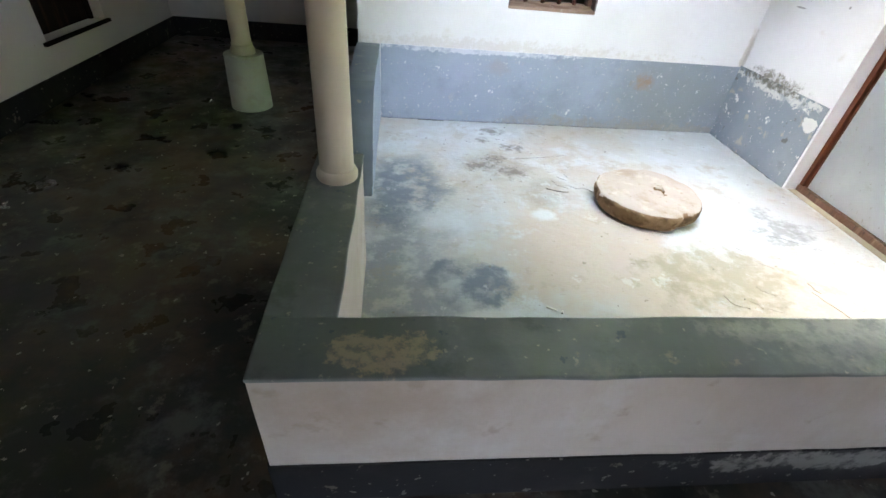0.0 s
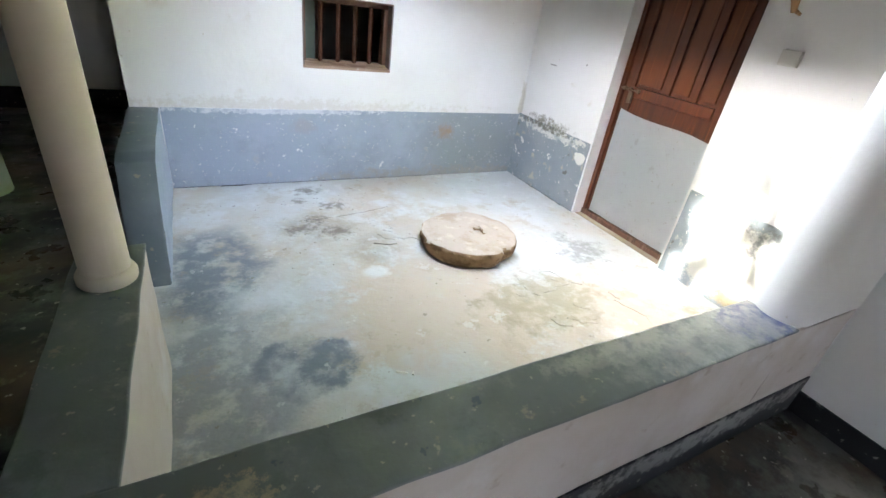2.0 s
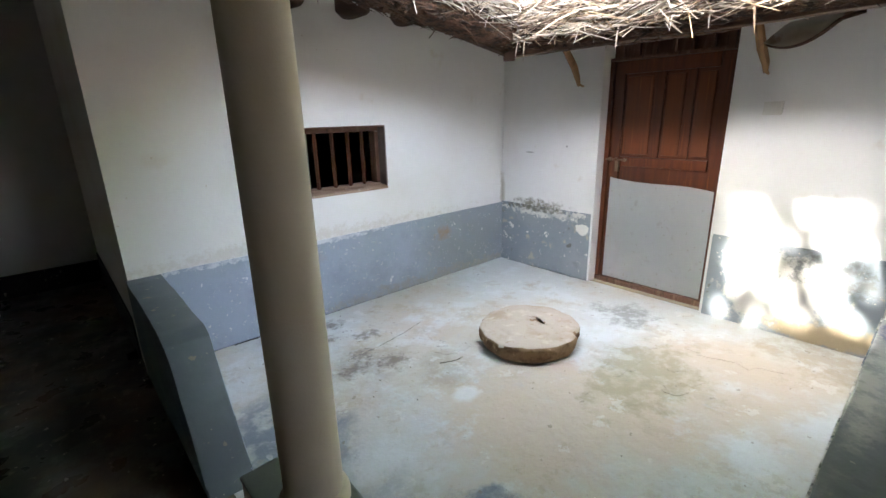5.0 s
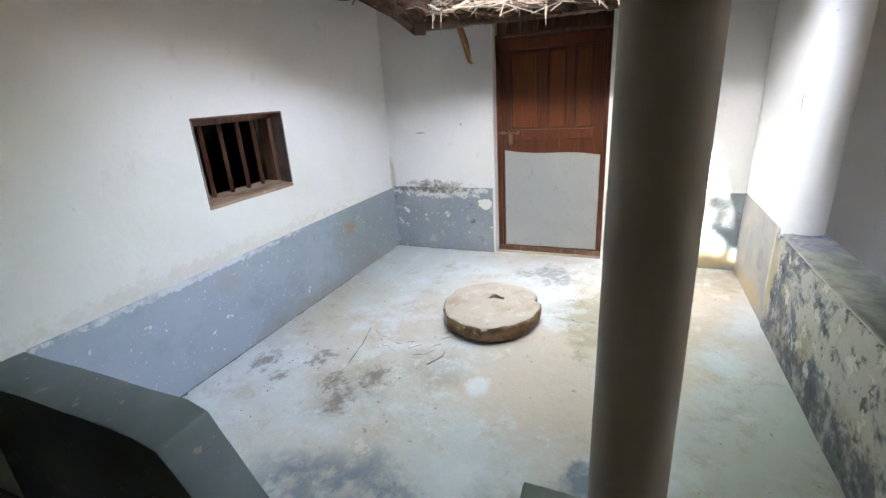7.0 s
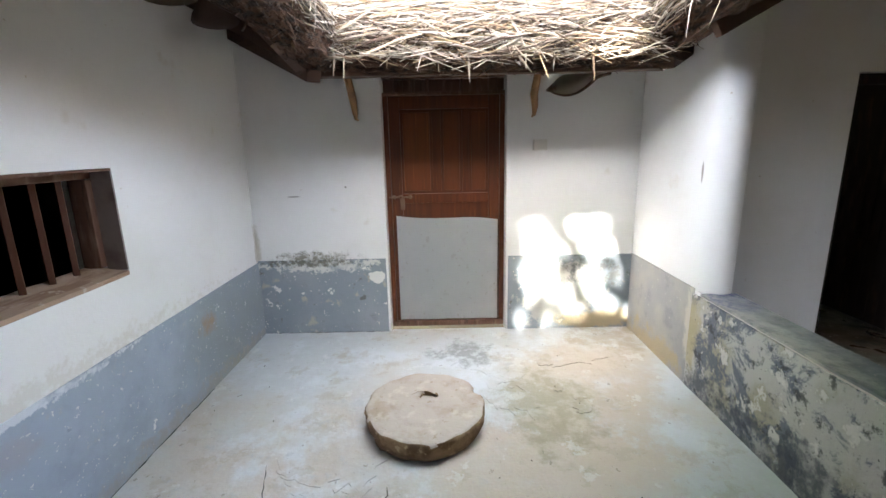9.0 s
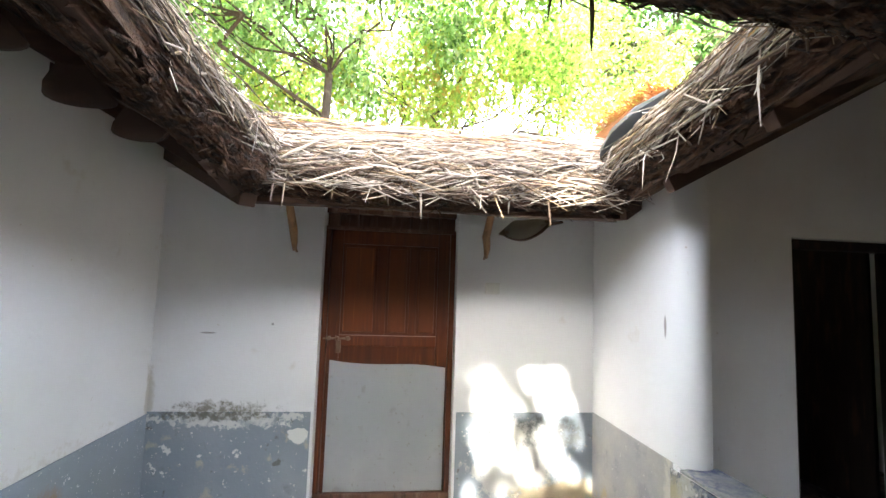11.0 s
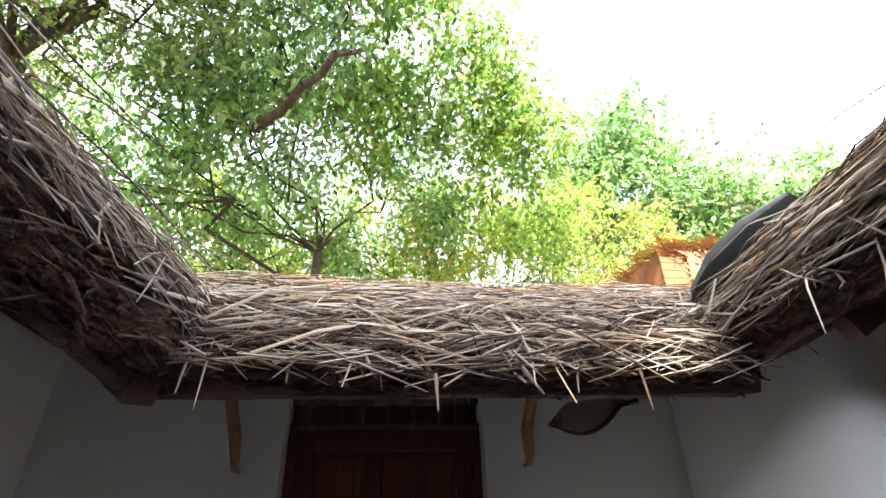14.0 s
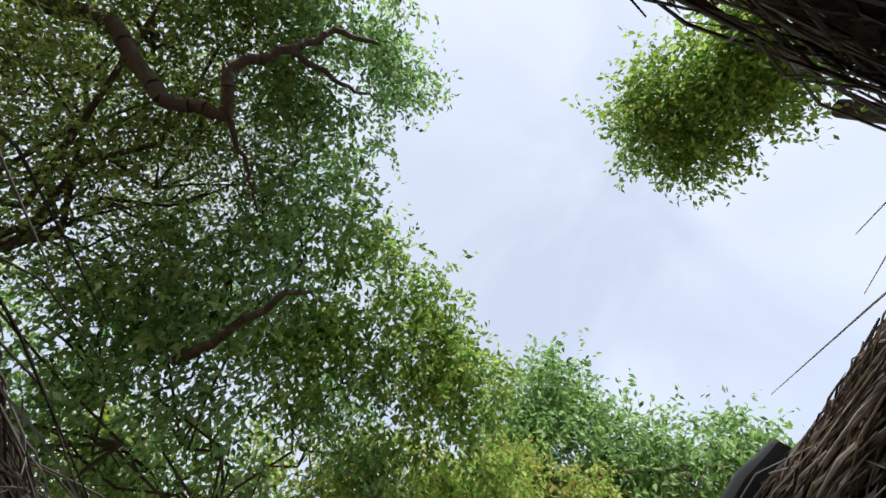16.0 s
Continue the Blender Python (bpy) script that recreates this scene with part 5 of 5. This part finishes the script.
shade = [(up_sun(y, z, 11.5 + 0.4 * (k % 3)), 0.5, 600) for k, (y, z) in enumerate([(y, z) for y in (0.8, 1.25, 1.7, 2.15, 2.6, 3.05, 3.5, 4.0, 4.5) for z in (-0.7, -0.1, 0.5, 1.1, 1.7, 2.4)])]
# openings cut in the foliage along the sun's line to shape the wall's sun spots
GAPS = [(up_sun(y, z, 11.5), r) for y, z, r in (
    (1.72, 0.92, 0.15), (1.62, 0.8, 0.11), (1.82, 1.0, 0.08), (2.13, 0.88, 0.085), (2.16, 0.72, 0.07), (1.96, 0.7, 0.06), (1.42, 0.95, 0.065), (1.38, 0.72, 0.08), (2.1, 0.42, 0.13), (1.92, 0.36, 0.1), (2.05, 0.6, 0.08), (2.26, 0.5, 0.055),
    (1.62, 0.3, 0.08), (1.76, 0.1, 0.06), (1.5, 0.2, 0.07), (1.43, 0.5, 0.06), (2.26, 0.12, 0.06), (2.02, 0.04, 0.06), (1.28, 0.5, 0.06), (1.24, 0.25, 0.05), (1.3, 0.1, 0.06), (1.72, -0.1, 0.06), (1.45, -0.12, 0.07), (1.62, 0.55, 0.07), (1.74, 0.46, 0.05), (1.84, 0.2, 0.05), (1.52, 0.66, 0.05), (2.3, 0.95, 0.03), (2.35, 0.72, 0.03),
    (2.72, 0.33, 0.026), (2.95, 0.42, 0.024), (3.15, 0.4, 0.022), (2.6, 0.55, 0.03))]
tree((-6.5, 7.0, -0.15), (-5.4, 5.0, 6.2), shade, 0.13, M_LEAF, 26, "unseen leafy tree west of the house casting dappled shade", 0.2, 0.5, limbs=False, gaps=GAPS)

# ---- hut beyond the wall ----
t = thing("thatched_hut", (6.3, -0.6, -0.12), "small hut of orange-brown woven leaf with straw on its roof", "hut")
hut_wall = part("wall", boxes((5.5, -1.6, -0.12, 7.0, 0.0, 4.2)), M_WOVEN, t, "layered woven leaf wall")
for k in range(6):
    part("mat_band", rough_up(diced(bevelled(boxes((5.47, -1.62, 3.66 + k * 0.1, 5.505, 0.01, 3.758 + k * 0.1)), 0.008), 0.3), 0.015, 6), M_WOVEN, hut_wall)
# No real hole: a dark slab before the mats stands for its shade.
part("opening", boxes((5.44, -0.95, 3.86, 5.468, -0.48, 4.05)), M_BEAM, hut_wall, "dark slab standing for a shaded gap in the woven wall")
bm = bmesh.new()
rod(bm, (5.44, -0.34, 3.5), (5.43, -0.4, 4.25), 0.03, 0.028, 8)
part("post", bm, M_BRACK, t)
hs = Straws()
g = random.Random(5)
for _ in range(1500):
    a = g.gauss(0, 0.5)
    hs.add(Vector((g.uniform(5.35, 7.0), g.uniform(-1.7, 0.0), 4.22 + g.uniform(0, 0.16))), Vector((math.sin(a), math.cos(a), g.gauss(0, 0.25))).normalized(), Vector((0, 0, 1)), g.uniform(0.25, 0.6), g.uniform(0.015, 0.03), g.gauss(0, 0.03))
for _ in range(260):
    hs.add(Vector((5.42, g.uniform(-1.6, -0.3), g.uniform(3.7, 4.2))), Vector((-0.2, g.gauss(0, 0.8), -1)).normalized(), Vector((-1, 0, 0)), g.uniform(0.2, 0.5), g.uniform(0.012, 0.025), 0.02)
hs.part("straw_roof", M_STRAW_N, t, "loose orange straw piled on the hut roof")

t.location.y -= 0.4

# ---- small things on the court floor ----
bm = bmesh.new()
for a, b in (((0.95, 2.02), (1.0, 1.99)), ((1.02, 1.975), (1.03, 1.99))):
    rod(bm, (a[0], a[1], 0.006), (b[0], b[1], 0.008), 0.007, 0.004, 5)
tagged(new("paper_scrap", mesh_of("paper_scrap", bm, M_PLASTIC)), "torn white paper scrap lying on the court floor", "paper scrap")
bm = bmesh.new()
for a, b in zip(((1.27, 3.26, 0.006), (1.33, 3.22, 0.012), (1.37, 3.2, 0.016)), ((1.33, 3.22, 0.012), (1.37, 3.2, 0.016), (1.43, 3.21, 0.01))):
    rod(bm, a, b, 0.003, 0.0022, 5)
tagged(new("twig", mesh_of("twig", bm, M_BARK)), "small crooked dry twig on the cement floor", "twig")
g = random.Random(31)
bm = bmesh.new()
for _ in range(60):
    if g.random() < 0.5:
        x, y = g.gauss(1.0, 0.3), g.gauss(3.85, 0.3)
    else:
        x, y = g.uniform(0.1, 3.2), g.uniform(1.45, 4.4)
    if not (0.05 < x < 3.25 and 1.38 < y < 4.48) or math.hypot(x - 1.95, y - 3.03) < 0.38:
        continue
    q = g.uniform(0.0015, 0.0042)
    m = Matrix.Translation((x, y, q * 0.3)) @ Matrix.Rotation(g.uniform(0, 6), 4, "Z") @ Matrix.Diagonal((q * g.uniform(1, 2.2), q, q * 0.6, 1))
    bmesh.ops.create_icosphere(bm, subdivisions=1, radius=1.0, matrix=m)
tagged(new("floor_grit", mesh_of("floor_grit", bm, M_BARK)), "scattered dark crumbs and grit on the court floor", "grit", kind="stuff")


def crack(path, width, seed):
    """A dark open joint: a thin ragged strip."""
    g = random.Random(seed)
    bm = bmesh.new()
    rows = []
    for (x0, y0), (x1, y1) in zip(path, path[1:]):
        n = max(2, int(math.hypot(x1 - x0, y1 - y0) / 0.03))
        for i in range(n):
            k = i / n
            w = width * g.uniform(0.15, 1.0)
            x, y = x0 + (x1 - x0) * k + g.gauss(0, 0.002), y0 + (y1 - y0) * k + g.gauss(0, 0.002)
            px, py = y0 - y1, x1 - x0
            q = math.hypot(px, py)
            rows.append((bm.verts.new((x - px / q * w, y - py / q * w, 0.003)), bm.verts.new((x + px / q * w, y + py / q * w, 0.003))))
    for a, b in zip(rows, rows[1:]):
        bm.faces.new((a[0], b[0], b[1], a[1]))
    return structure("floor_joint", bm, M_BLACK, "dark open joint in the cement floor", "joint")


crack([(0.02, 4.503), (0.6, 4.503), (1.3, 4.506), (2.4, 4.506)], 0.007, 1)
crack([(0.35, 4.495), (0.62, 4.49)], 0.015, 2)
crack([(3.298, 4.4), (3.298, 3.45)], 0.008, 3)
crack([(1.6, 3.85), (1.35, 3.78), (1.1, 3.74), (0.8, 3.72)], 0.003, 4)


# thin flakes of the old cement skin
g = random.Random(77)
for _ in range(24):
    k = g.random()
    if k < 0.6:
        x, y = g.gauss(2.25, 0.32), g.gauss(2.5, 0.26)
    elif k < 0.8:
        x, y = g.gauss(1.55, 0.15), g.gauss(3.5, 0.22)
    else:
        x, y = g.gauss(2.85, 0.15), g.gauss(2.9, 0.25)
    if not (0.3 < x < 3.1 and 1.55 < y < 4.2) or math.hypot(x - SX, y - SY) < 0.46:
        continue
    rise = 0.0018 + 0.0001 * _
    size, turn, seed = g.uniform(0.03, 0.11), g.uniform(0, 6.28), g.uniform(0, 50)
    bm = bmesh.new()
    n = 26
    lo_ring, hi_ring = [], []
    for i in range(n):
        a = 2 * math.pi * i / n
        q = size * (1 + 0.9 * noise.noise(Vector((math.cos(a) * 1.4, math.sin(a) * 1.4, seed))) + 0.35 * noise.noise(Vector((math.cos(a) * 4, math.sin(a) * 4, seed))))
        px, py = q * 1.5 * math.cos(a), q * 0.75 * math.sin(a)
        px, py = px * math.cos(turn) - py * math.sin(turn), px * math.sin(turn) + py * math.cos(turn)
        lo_ring.append(bm.verts.new((x + px, y + py, -0.01)))
        hi_ring.append(bm.verts.new((x + px * 0.97, y + py * 0.97, rise)))
    bm.faces.new(hi_ring)
    bm.faces.new(list(reversed(lo_ring)))
    for i in range(n):
        j = (i + 1) % n
        bm.faces.new((lo_ring[i], lo_ring[j], hi_ring[j], hi_ring[i]))
    structure("floor_flake", bm, M_FLOOR, "thin lifted flake of cement floor skin", "floor")
